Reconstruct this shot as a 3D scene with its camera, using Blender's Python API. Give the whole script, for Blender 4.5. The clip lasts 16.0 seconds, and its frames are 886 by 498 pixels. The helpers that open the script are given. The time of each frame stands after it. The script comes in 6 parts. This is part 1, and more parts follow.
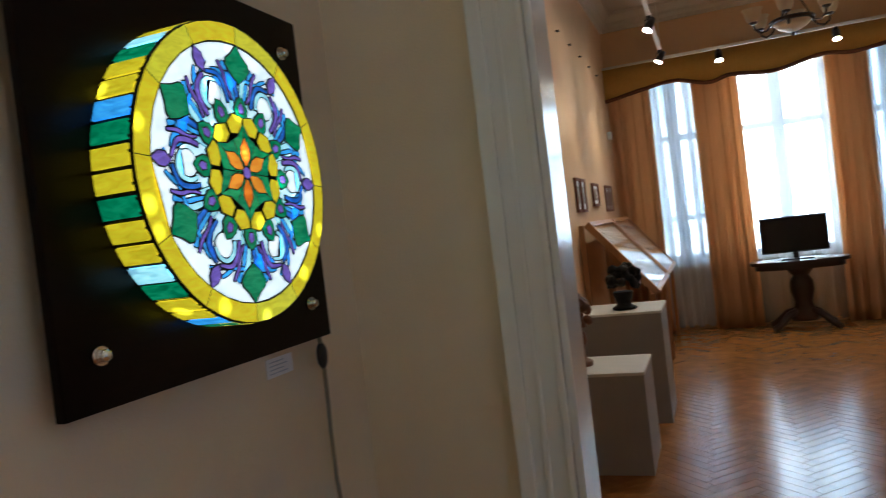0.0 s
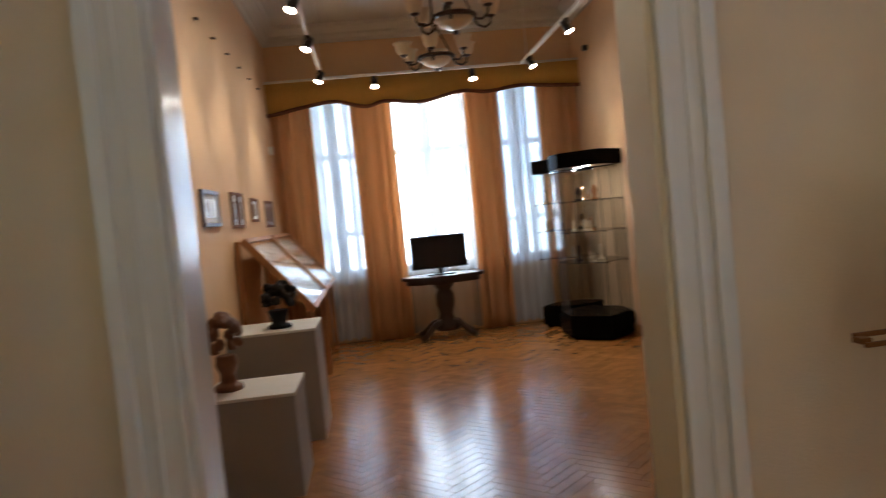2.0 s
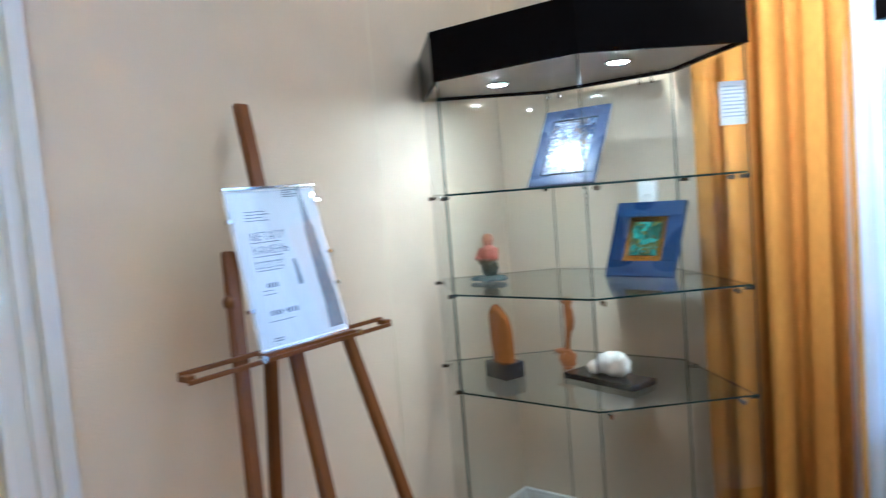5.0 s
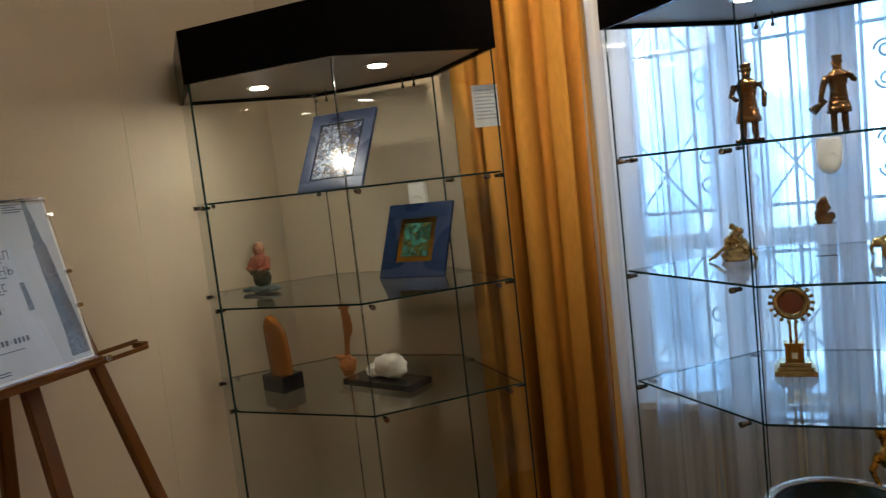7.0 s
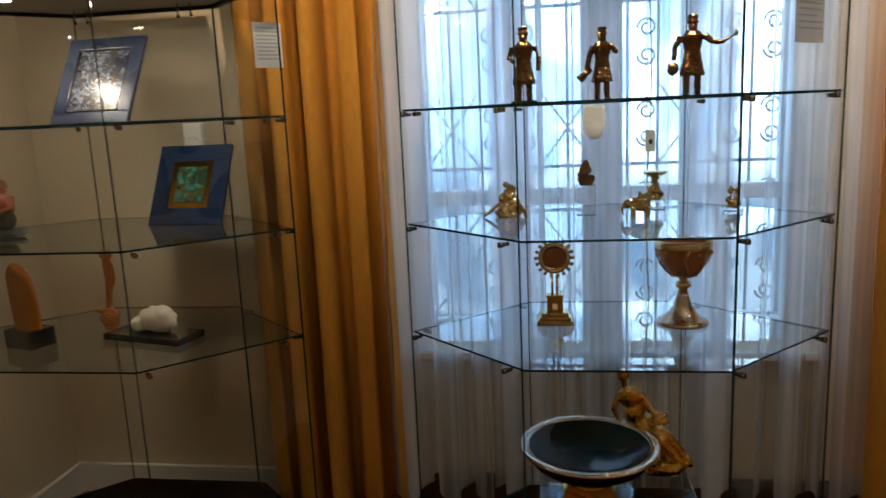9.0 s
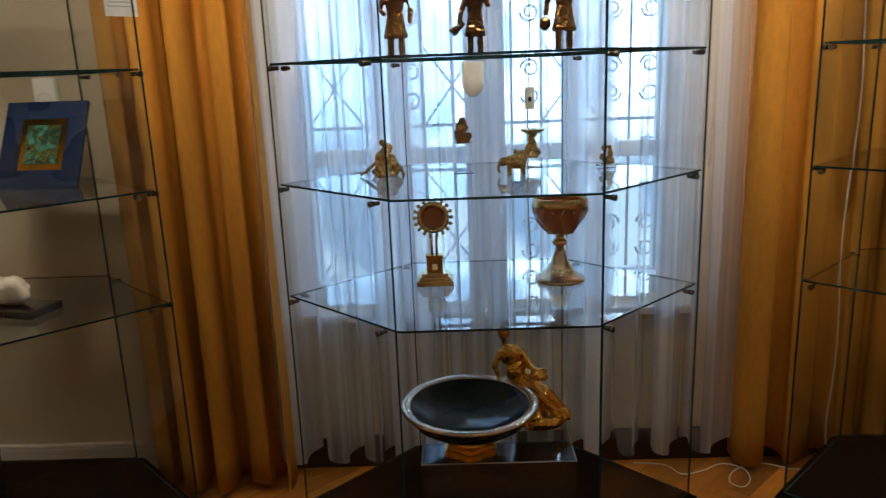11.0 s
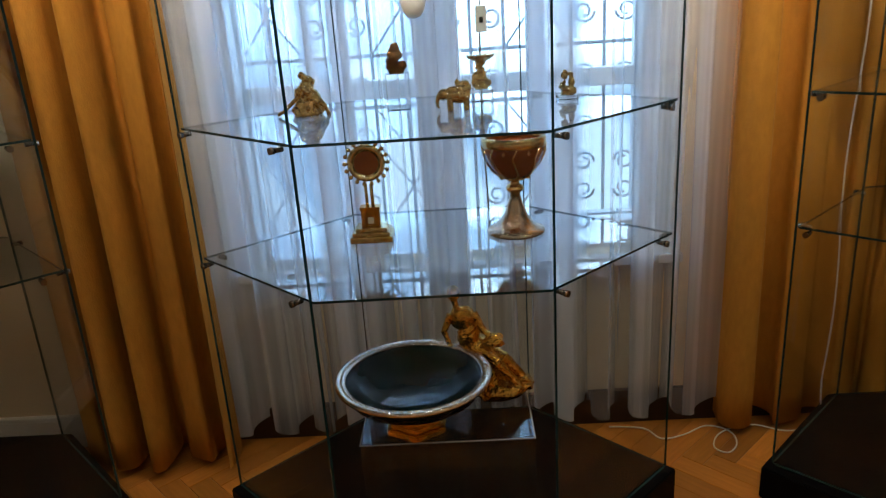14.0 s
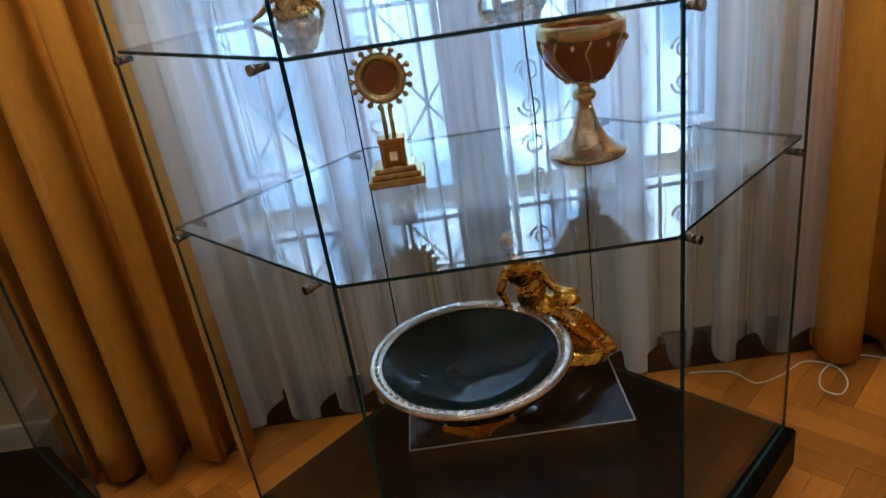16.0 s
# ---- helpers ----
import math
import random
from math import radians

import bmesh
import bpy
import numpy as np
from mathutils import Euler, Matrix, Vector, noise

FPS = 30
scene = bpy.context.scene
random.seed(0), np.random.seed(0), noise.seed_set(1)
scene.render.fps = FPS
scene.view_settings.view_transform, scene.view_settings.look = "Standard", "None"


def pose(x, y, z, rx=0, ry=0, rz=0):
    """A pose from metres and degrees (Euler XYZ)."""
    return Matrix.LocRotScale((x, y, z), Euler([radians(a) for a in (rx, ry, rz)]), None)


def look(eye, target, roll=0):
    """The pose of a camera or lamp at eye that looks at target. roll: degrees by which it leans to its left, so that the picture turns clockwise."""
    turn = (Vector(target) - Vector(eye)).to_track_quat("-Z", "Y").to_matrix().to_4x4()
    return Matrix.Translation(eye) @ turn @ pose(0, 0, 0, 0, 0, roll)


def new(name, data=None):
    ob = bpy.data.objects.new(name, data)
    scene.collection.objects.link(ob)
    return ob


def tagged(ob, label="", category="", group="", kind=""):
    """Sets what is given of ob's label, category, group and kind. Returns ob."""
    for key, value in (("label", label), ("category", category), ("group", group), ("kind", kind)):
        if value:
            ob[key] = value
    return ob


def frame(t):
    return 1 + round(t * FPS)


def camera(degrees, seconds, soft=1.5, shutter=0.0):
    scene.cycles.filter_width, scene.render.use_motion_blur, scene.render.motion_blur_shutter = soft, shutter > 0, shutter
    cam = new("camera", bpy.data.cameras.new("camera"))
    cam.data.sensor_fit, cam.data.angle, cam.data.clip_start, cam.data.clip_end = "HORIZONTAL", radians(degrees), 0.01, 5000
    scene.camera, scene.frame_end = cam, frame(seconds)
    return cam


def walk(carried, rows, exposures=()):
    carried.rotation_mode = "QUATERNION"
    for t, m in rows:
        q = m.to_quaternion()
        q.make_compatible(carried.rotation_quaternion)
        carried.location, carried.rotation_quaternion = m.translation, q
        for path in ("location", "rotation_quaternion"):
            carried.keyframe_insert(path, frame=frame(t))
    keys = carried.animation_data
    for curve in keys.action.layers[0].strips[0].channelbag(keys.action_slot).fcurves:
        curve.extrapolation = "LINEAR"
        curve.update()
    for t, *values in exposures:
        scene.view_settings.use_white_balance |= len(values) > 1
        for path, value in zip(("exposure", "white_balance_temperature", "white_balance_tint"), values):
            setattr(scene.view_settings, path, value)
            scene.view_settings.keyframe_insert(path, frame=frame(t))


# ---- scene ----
cam = camera(63.0, 16.0, soft=1.1, shutter=0.5)
EXPOSURES = [(0.0, -0.12, 5750, 2), (1.0, -0.25, 5950, 4), (2.0, 0.1, 6100, 8), (2.5, -0.08, 6000, 7), (3.0, -0.05, 5300, 4), (3.5, 0.0, 5000, 3), (4.0, 0.1, 4700, 3), (4.5, 0.5, 4700, 5), (5.0, 1.6, 4350, 3), (5.2, 1.75, 4350, 3), (7.3, -0.2, 6350, 8), (9.2, -0.3, 6750, 10), (11.3, -0.08, 6800, 10), (13.5, 0.05, 6700, 10), (15.0, 0.2, 6500, 10), (16.0, 0.38, 6450, 10)]
PATH = [
    (0, (-1.035, -1.722, 1.451), (-1.735, 0.152, 1.415), -6.8),
    (0.5, (-1.034, -1.7, 1.451), (-1.557, 0.23, 1.413), -6.6),
    (1, (-1.018, -1.684, 1.449), (-1.339, 0.289, 1.387), -6.5),
    (1.5, (-0.979, -1.669, 1.451), (-1.073, 0.327, 1.358), -6.8),
    (2, (-0.947, -1.614, 1.464), (-0.765, 0.375, 1.367), -5.6),
    (2.5, (-0.84, -1.533, 1.443), (-0.343, 0.404, 1.387), -6.9),
    (3, (-0.818, -1.53, 1.446), (-0.068, 0.323, 1.386), -5.3),
    (3.5, (-0.819, -1.538, 1.448), (0.144, 0.212, 1.35), -4.3),
    (4, (-0.811, -1.556, 1.453), (0.313, 0.093, 1.326), -4.5),
    (4.5, (-0.784, -1.587, 1.462), (0.533, -0.089, 1.31), -5.3),
    (5, (-0.771, -1.602, 1.468), (0.775, -0.343, 1.312), -4.6),
    (5.2, (-0.766, -1.599, 1.47), (0.86, -0.445, 1.304), -3.9),
    (7.3, (-0.668, -1.69, 1.457), (1.171, -0.932, 1.246), -6.4),
    (7.5, (-0.665, -1.693, 1.465), (1.191, -0.981, 1.24), -6.1),
    (8, (-0.66, -1.719, 1.45), (1.24, -1.143, 1.211), -4.6),
    (8.5, (-0.653, -1.724, 1.449), (1.279, -1.299, 1.159), -3.5),
    (9, (-0.63, -1.724, 1.442), (1.315, -1.437, 1.076), -2.6),
    (9.2, (-0.625, -1.724, 1.436), (1.322, -1.481, 1.049), -2.6),
    (11.3, (-0.564, -1.824, 1.419), (1.375, -1.84, 0.928), -2.4),
    (11.5, (-0.555, -1.807, 1.42), (1.38, -1.878, 0.918), -2.6),
    (12, (-0.543, -1.825, 1.413), (1.383, -1.994, 0.903), -2.3),
    (12.5, (-0.53, -1.833, 1.413), (1.388, -2.062, 0.895), -2.8),
    (13, (-0.484, -1.857, 1.406), (1.439, -2.038, 0.888), -3.7),
    (13.5, (-0.393, -1.908, 1.401), (1.532, -2.016, 0.869), -4.4),
    (14, (-0.285, -1.978, 1.372), (1.609, -1.916, 0.733), -3.7),
    (14.5, (-0.212, -2.009, 1.366), (1.681, -1.867, 0.737), -5.6),
    (15, (-0.103, -1.971, 1.343), (1.766, -1.92, 0.634), -5.3),
    (15.5, (0.058, -1.883, 1.32), (1.897, -1.838, 0.537), -7.6),
    (16, (0.163, -1.842, 1.28), (1.97, -1.794, 0.424), -8.9),
]
walk(cam, [(t, look(eye, target, roll)) for t, eye, target, roll in PATH], EXPOSURES)
OUT_A = ((0.45, 0.70, 1.0), 1.8)
OUT_B = ((0.84, 0.92, 1.0), 16.0)
LAMP_POWER = 1.3
SPOT_W = 27.0
DOWN_W = 0.9
POSTER_WORDS = (("МЕТАЛЛ", 0.275), ("КАМЕНЬ", 0.238))
NEAR_SPOTS = ((0.718, -0.85, (0.9, 0.05, -0.95), 5.0), (0.718, -1.35, (0.95, 0.18, -0.75), 115.0), (0.718, -2.45, (0.95, -0.3, -0.75), 135.0), (0.718, -3.3, (0.95, -0.1, -0.65), 150.0),
              (-1.342, -1.3, (0.66, 0.75, -0.78), 10.0), (0.718, -4.1, (0.7, 0.0, -1), 12.0))

# ---- world ----
world = bpy.data.worlds.new("world")
scene.world = world
world.use_nodes = True
wn = world.node_tree
sky = wn.nodes.new("ShaderNodeTexSky")
sky.sky_type = 'NISHITA'
sky.sun_disc = False
sky.sun_elevation = radians(28)
sky.sun_rotation = radians(200)
wn.links.new(sky.outputs[0], wn.nodes["Background"].inputs[0])
wn.nodes["Background"].inputs[1].default_value = 0.08

# ---- plan, in metres ----
XL, XR = -2.04, 1.87          # side walls of both rooms
XRB = 1.70                    # far room's right wall
YD, YDB = 0.18, 0.36          # door wall, near and far face
YA, YB = -5.2, 7.3            # back wall of the near room, window wall of the far room
H = 3.85
DL, DR, DH = -1.44, -0.20, 2.75   # doorway
HEXL, HEXF, HEXD = 0.588, 0.248, 0.335   # display cabinet plan: half length, half front, half depth
Z0, Z3, Z2, Z1, ZC, ZT = 0.14, 0.812, 1.136, 1.460, 1.815, 1.97


# ---- materials ----
def nodes_of(name):
    m = bpy.data.materials.new(name)
    m.use_nodes = True
    return m, m.node_tree.nodes, m.node_tree.links


def mat(name, col, rough=0.5, metal=0.0, var=0.12, scale=8.0, bump=0.0, bscale=60.0, stretch=(1, 1, 1), rnd=None,
        coat=0.0, spec=0.5, sheen=0.0, detail=5.0, stains=0.0, spread=0.35):
    """Principled surface with two scales of variation in colour and roughness, and fine relief."""
    m, n, l = nodes_of(name)
    b = n["Principled BSDF"]
    b.inputs["Metallic"].default_value = metal
    b.inputs["Specular IOR Level"].default_value = spec
    b.inputs["Coat Weight"].default_value = coat
    b.inputs["Coat Roughness"].default_value = 0.12
    if sheen:
        b.inputs["Sheen Weight"].default_value = sheen
    tc = n.new("ShaderNodeTexCoord")
    mp = n.new("ShaderNodeMapping")
    mp.inputs["Scale"].default_value = stretch
    l.new(tc.outputs["Object"], mp.inputs[0])
    a = n.new("ShaderNodeTexNoise")
    a.inputs["Scale"].default_value, a.inputs["Detail"].default_value = scale, detail
    l.new(mp.outputs[0], a.inputs[0])
    big = n.new("ShaderNodeTexNoise")
    big.inputs["Scale"].default_value, big.inputs["Detail"].default_value = 1.3, 3
    l.new(tc.outputs["Object"], big.inputs[0])
    mix = n.new("ShaderNodeMix")
    mix.data_type = 'RGBA'
    dark = [c * (1 - var) for c in col]
    light = [min(1, c * (1 + var)) for c in col]
    mix.inputs[6].default_value, mix.inputs[7].default_value = (*dark, 1), (*light, 1)
    l.new(a.outputs[0], mix.inputs[0])
    out = mix.outputs[2]
    if stains:
        st = n.new("ShaderNodeMix")
        st.data_type, st.blend_type = 'RGBA', 'MULTIPLY'
        rp = n.new("ShaderNodeMapRange")
        rp.inputs[1].default_value, rp.inputs[2].default_value = 0.35, 0.7
        rp.inputs[3].default_value, rp.inputs[4].default_value = 0.0, stains
        l.new(big.outputs[0], rp.inputs[0])
        l.new(rp.outputs[0], st.inputs[0])
        l.new(out, st.inputs[6])
        st.inputs[7].default_value = (0.72, 0.66, 0.58, 1)
        out = st.outputs[2]
    if rnd:
        hs = n.new("ShaderNodeHueSaturation")
        if rnd == "object":
            src = n.new("ShaderNodeObjectInfo").outputs["Random"]
        else:
            src = n.new("ShaderNodeNewGeometry").outputs["Random Per Island"]
        mr = n.new("ShaderNodeMapRange")
        mr.inputs[3].default_value, mr.inputs[4].default_value = 1 - spread, 1 + spread
        l.new(src, mr.inputs[0])
        l.new(mr.outputs[0], hs.inputs["Value"])
        l.new(out, hs.inputs["Color"])
        out = hs.outputs[0]
    l.new(out, b.inputs["Base Color"])
    rr = n.new("ShaderNodeMapRange")
    rr.inputs[3].default_value, rr.inputs[4].default_value = max(0.0, rough * 0.75), min(1.0, rough * 1.25)
    l.new(big.outputs[0], rr.inputs[0])
    l.new(rr.outputs[0], b.inputs["Roughness"])
    if bump:
        f = n.new("ShaderNodeTexNoise")
        f.inputs["Scale"].default_value, f.inputs["Detail"].default_value = bscale, 4
        l.new(mp.outputs[0], f.inputs[0])
        bp = n.new("ShaderNodeBump")
        bp.inputs["Strength"].default_value, bp.inputs["Distance"].default_value = bump, 0.004
        l.new(f.outputs[0], bp.inputs["Height"])
        l.new(bp.outputs[0], b.inputs["Normal"])
    return m


def glow(name, col, power, var=0.0, scale=6.0, base=None, lamps=0.0):
    m, n, l = nodes_of(name)
    b = n["Principled BSDF"]
    b.inputs["Base Color"].default_value = (*(base or col), 1)
    b.inputs["Roughness"].default_value = 0.15
    b.inputs["Emission Strength"].default_value = power
    b.inputs["Emission Color"].default_value = (*col, 1)
    if var:
        tc = n.new("ShaderNodeTexCoord")
        mp = n.new("ShaderNodeMapping")
        mp.inputs["Scale"].default_value = (1, 1, 3.2)
        mp.inputs["Rotation"].default_value = (0.6, 0.3, 0.2)
        l.new(tc.outputs["Object"], mp.inputs[0])
        a = n.new("ShaderNodeTexNoise")
        a.inputs["Scale"].default_value, a.inputs["Detail"].default_value = scale, 4
        a.inputs["Distortion"].default_value = 1.2
        l.new(mp.outputs[0], a.inputs[0])
        mix = n.new("ShaderNodeMix")
        mix.data_type = 'RGBA'
        mix.inputs[6].default_value = (*[c * (1 - var) for c in col], 1)
        mix.inputs[7].default_value = (*[min(1.0, c * (1 + var) + 0.03 * var) for c in col], 1)
        mr = n.new("ShaderNodeMapRange")
        mr.inputs[1].default_value, mr.inputs[2].default_value = 0.32, 0.68
        l.new(a.outputs[0], mr.inputs[0])
        l.new(mr.outputs[0], mix.inputs[0])
        l.new(mix.outputs[2], b.inputs["Emission Color"])
    if lamps:
        # bright round spots in the emission paint the glow of small lamps behind the glass
        vo = n.new("ShaderNodeTexVoronoi")
        vo.inputs["Scale"].default_value, vo.inputs["Randomness"].default_value = lamps, 0.75
        l.new(tc.outputs["Object"], vo.inputs["Vector"])
        lamp_glow = n.new("ShaderNodeMapRange")
        lamp_glow.interpolation_type = 'SMOOTHSTEP'
        lamp_glow.inputs[1].default_value, lamp_glow.inputs[2].default_value = 0.26, 0.05
        lamp_glow.inputs[3].default_value, lamp_glow.inputs[4].default_value = power * 0.85, power * 4.0
        l.new(vo.outputs["Distance"], lamp_glow.inputs[0])
        l.new(lamp_glow.outputs[0], b.inputs["Emission Strength"])
    return m


def clear(name, tint=(0.97, 0.99, 0.985), rough=0.0, ior=1.48):
    m, n, l = nodes_of(name)
    b = n["Principled BSDF"]
    b.inputs["Base Color"].default_value = (*tint, 1)
    b.inputs["Roughness"].default_value = rough
    b.inputs["IOR"].default_value = ior
    b.inputs["Transmission Weight"].default_value = 1.0
    return m


def gauze(name, col, through_share, lit_share, bands=0.0):
    """Thin curtain cloth: part open weave, part lit through, part plain."""
    m, n, l = nodes_of(name)
    out = n["Material Output"]
    n.remove(n["Principled BSDF"])
    d, t, c = n.new("ShaderNodeBsdfDiffuse"), n.new("ShaderNodeBsdfTranslucent"), n.new("ShaderNodeBsdfTransparent")
    tc = n.new("ShaderNodeTexCoord")
    mp = n.new("ShaderNodeMapping")
    mp.inputs["Scale"].default_value = (30, 30, 1.5)
    l.new(tc.outputs["Object"], mp.inputs[0])
    ns = n.new("ShaderNodeTexNoise")
    ns.inputs["Scale"].default_value = 3.0
    l.new(mp.outputs[0], ns.inputs[0])
    mix = n.new("ShaderNodeMix")
    mix.data_type = 'RGBA'
    mix.inputs[6].default_value = (*[v * 0.9 for v in col], 1)
    mix.inputs[7].default_value = (*col, 1)
    l.new(ns.outputs[0], mix.inputs[0])
    for s in (d, t):
        l.new(mix.outputs[2], s.inputs[0])
    m1, m2 = n.new("ShaderNodeMixShader"), n.new("ShaderNodeMixShader")
    m1.inputs[0].default_value, m2.inputs[0].default_value = lit_share, through_share
    if bands:
        mb = n.new("ShaderNodeMapping")
        mb.inputs["Scale"].default_value = (bands, bands, 0.12)
        l.new(tc.outputs["Object"], mb.inputs[0])
        nb = n.new("ShaderNodeTexNoise")
        nb.inputs["Scale"].default_value, nb.inputs["Detail"].default_value = 1.0, 3
        l.new(mb.outputs[0], nb.inputs[0])
        mr = n.new("ShaderNodeMapRange")
        mr.inputs[1].default_value, mr.inputs[2].default_value = 0.40, 0.58
        mr.inputs[3].default_value, mr.inputs[4].default_value = through_share * 0.3, min(0.92, through_share * 2.1)
        l.new(nb.outputs[0], mr.inputs[0])
        l.new(mr.outputs[0], m2.inputs[0])
    l.new(d.outputs[0], m1.inputs[1])
    l.new(t.outputs[0], m1.inputs[2])
    l.new(m1.outputs[0], m2.inputs[1])
    l.new(c.outputs[0], m2.inputs[2])
    l.new(m2.outputs[0], out.inputs[0])
    return m


M = {}
M["wall_a"] = mat("cream_plaster", (0.72, 0.61, 0.44), 0.85, var=0.05, scale=5, bump=0.25, bscale=140, stains=0.35)
M["wall_b"] = mat("peach_plaster", (0.74, 0.50, 0.29), 0.85, var=0.05, scale=5, bump=0.2, bscale=140, stains=0.25)
M["ceiling"] = mat("ceiling_paint", (0.66, 0.62, 0.54), 0.9, var=0.04, scale=4, bump=0.1)
M["trim"] = mat("white_gloss_paint", (0.74, 0.74, 0.68), 0.22, var=0.04, scale=12, bump=0.06, bscale=40, coat=0.3)
M["reveal"] = mat("cream_gloss_paint", (0.72, 0.64, 0.44), 0.35, var=0.05, scale=10, bump=0.08, bscale=60)
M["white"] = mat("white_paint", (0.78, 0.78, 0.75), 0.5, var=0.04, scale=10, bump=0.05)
M["oak"] = mat("parquet_oak", (0.47, 0.180, 0.030), 0.36, spec=0.25, var=0.3, scale=9, bump=0.10, bscale=30, stretch=(1, 9, 9), rnd="object", coat=0.05)
M["oak_rest"] = mat("parquet_oak_rest", (0.47, 0.180, 0.030), 0.36, spec=0.25, var=0.3, scale=9, bump=0.10, bscale=30, stretch=(2, 2, 9), rnd="island", coat=0.05)
M["oak_b"] = mat("parquet_oak_far", (0.36, 0.155, 0.042), 0.22, var=0.45, scale=5, bump=0.5, bscale=5, stretch=(2, 2, 9), rnd="island", coat=0.08, spec=0.32, spread=0.13, stains=0.6)
M["joint"] = mat("parquet_joint", (0.06, 0.03, 0.015), 0.8)
M["darkwood"] = mat("dark_stained_board", (0.006, 0.0028, 0.002), 0.35, spec=0.12, var=0.5, scale=7, stretch=(1, 1, 12), bump=0.08, bscale=40)
M["black"] = mat("black_laminate", (0.005, 0.0045, 0.0045), 0.16, var=0.2, scale=20, bump=0.03, bscale=200, spec=0.015)
M["soffit"] = mat("grey_soffit", (0.23, 0.19, 0.14), 0.5, var=0.05)
M["glass"] = clear("cabinet_glass")
def sheet_glass(name, tint, face_on=0.085, steep=0.9):
    """Thin clear sheet: straight through, with gloss rising towards grazing."""
    m, n, l = nodes_of(name)
    out = n["Material Output"]
    n.remove(n["Principled BSDF"])
    tr, gl, mx = n.new("ShaderNodeBsdfTransparent"), n.new("ShaderNodeBsdfGlossy"), n.new("ShaderNodeMixShader")
    tr.inputs[0].default_value = (*tint, 1)
    gl.inputs["Roughness"].default_value = 0.0
    lw = n.new("ShaderNodeLayerWeight")
    lw.inputs[0].default_value = 0.5
    pw, ml = n.new("ShaderNodeMath"), n.new("ShaderNodeMath")
    pw.operation, ml.operation = 'POWER', 'MULTIPLY_ADD'
    pw.inputs[1].default_value = 4.2
    ml.inputs[1].default_value, ml.inputs[2].default_value = steep, face_on
    l.new(lw.outputs["Facing"], pw.inputs[0])
    l.new(pw.outputs[0], ml.inputs[0])
    l.new(ml.outputs[0], mx.inputs[0])
    l.new(tr.outputs[0], mx.inputs[1])
    l.new(gl.outputs[0], mx.inputs[2])
    l.new(mx.outputs[0], out.inputs[0])
    return m


M["shelf"] = sheet_glass("shelf_glass", (0.93, 0.97, 0.965), 0.10, 1.2)
M["pane"] = sheet_glass("pane_glass", (0.985, 0.992, 0.988), 0.012, 0.5)
M["acrylic_box"] = sheet_glass("acrylic_box", (0.90, 0.91, 0.91), 0.045, 1.0)
M["acrylic_glint"] = mat("acrylic_glint", (0.26, 0.27, 0.28), 0.2, var=0.1)
M["edge"] = mat("glass_edge", (0.010, 0.035, 0.035), 0.12, var=0.2)
M["acrylic"] = clear("acrylic", (0.95, 0.95, 0.95), 0.02, 1.49)
M["chrome"] = mat("chrome", (0.75, 0.74, 0.72), 0.12, 1.0, var=0.05)
M["steel"] = mat("brushed_metal", (0.5, 0.48, 0.45), 0.3, 1.0, var=0.08)
M["clip"] = mat("dark_chrome", (0.28, 0.25, 0.22), 0.2, 1.0, var=0.1)
M["gold"] = mat("gilt_bronze", (0.66, 0.36, 0.07), 0.16, 1.0, var=0.25, scale=40, bump=0.15, bscale=110)
M["palegold"] = mat("pale_gilt", (0.78, 0.58, 0.28), 0.16, 1.0, var=0.35, scale=60, bump=0.4, bscale=90)
M["silver"] = mat("engraved_silver", (0.66, 0.55, 0.42), 0.07, 1.0, var=0.35, scale=90, bump=0.5, bscale=95)
M["bronze"] = mat("brown_bronze", (0.25, 0.13, 0.05), 0.22, 1.0, var=0.4, scale=30, bump=0.4, bscale=120)
M["bronze_dark"] = mat("dark_bronze", (0.055, 0.035, 0.025), 0.4, 0.7, var=0.3, scale=30, bump=0.5, bscale=120)
M["jasper"] = mat("red_brown_jasper", (0.23, 0.062, 0.020), 0.12, var=0.5, scale=18, coat=0.5)
M["nephrite"] = mat("black_green_nephrite", (0.003, 0.010, 0.009), 0.02, var=0.6, scale=14, spec=0.15)
M["amber"] = mat("honey_wood", (0.30, 0.105, 0.014), 0.2, var=0.35, scale=8, stretch=(1, 1, 0.3), bump=0.1)
M["amber2"] = mat("orange_wood", (0.36, 0.13, 0.03), 0.4, var=0.3, scale=12, bump=0.2)
M["ivory"] = mat("white_stone", (0.72, 0.68, 0.58), 0.55, var=0.15, scale=20, bump=0.4, bscale=80)
M["bone"] = mat("carved_bone", (0.66, 0.56, 0.38), 0.5, var=0.2, scale=30, bump=0.5, bscale=90)
M["blackstone"] = mat("black_stone", (0.012, 0.010, 0.010), 0.15, var=0.3, coat=0.4)
M["easel"] = mat("varnished_beech", (0.15, 0.054, 0.009), 0.38, spec=0.25, var=0.3, scale=7, stretch=(6, 6, 0.6), bump=0.1, bscale=50)
M["paper"] = mat("paper", (0.80, 0.82, 0.85), 0.6, var=0.03)
M["poster"] = mat("poster_paper", (0.46, 0.50, 0.57), 0.5, var=0.06, scale=6)
M["ink"] = mat("grey_ink", (0.06, 0.08, 0.13), 0.6, var=0.3, scale=50)
M["inkpale"] = mat("pale_blue_print", (0.45, 0.52, 0.62), 0.6, var=0.3, scale=30)
M["drape"] = mat("ochre_drape", (0.48, 0.225, 0.036), 0.75, var=0.2, scale=60, bump=0.35, bscale=300, spec=0.15, stretch=(1, 1, 0.4))
M["drape_b"] = gauze("orange_drape", (0.80, 0.50, 0.27), 0.0, 0.5)
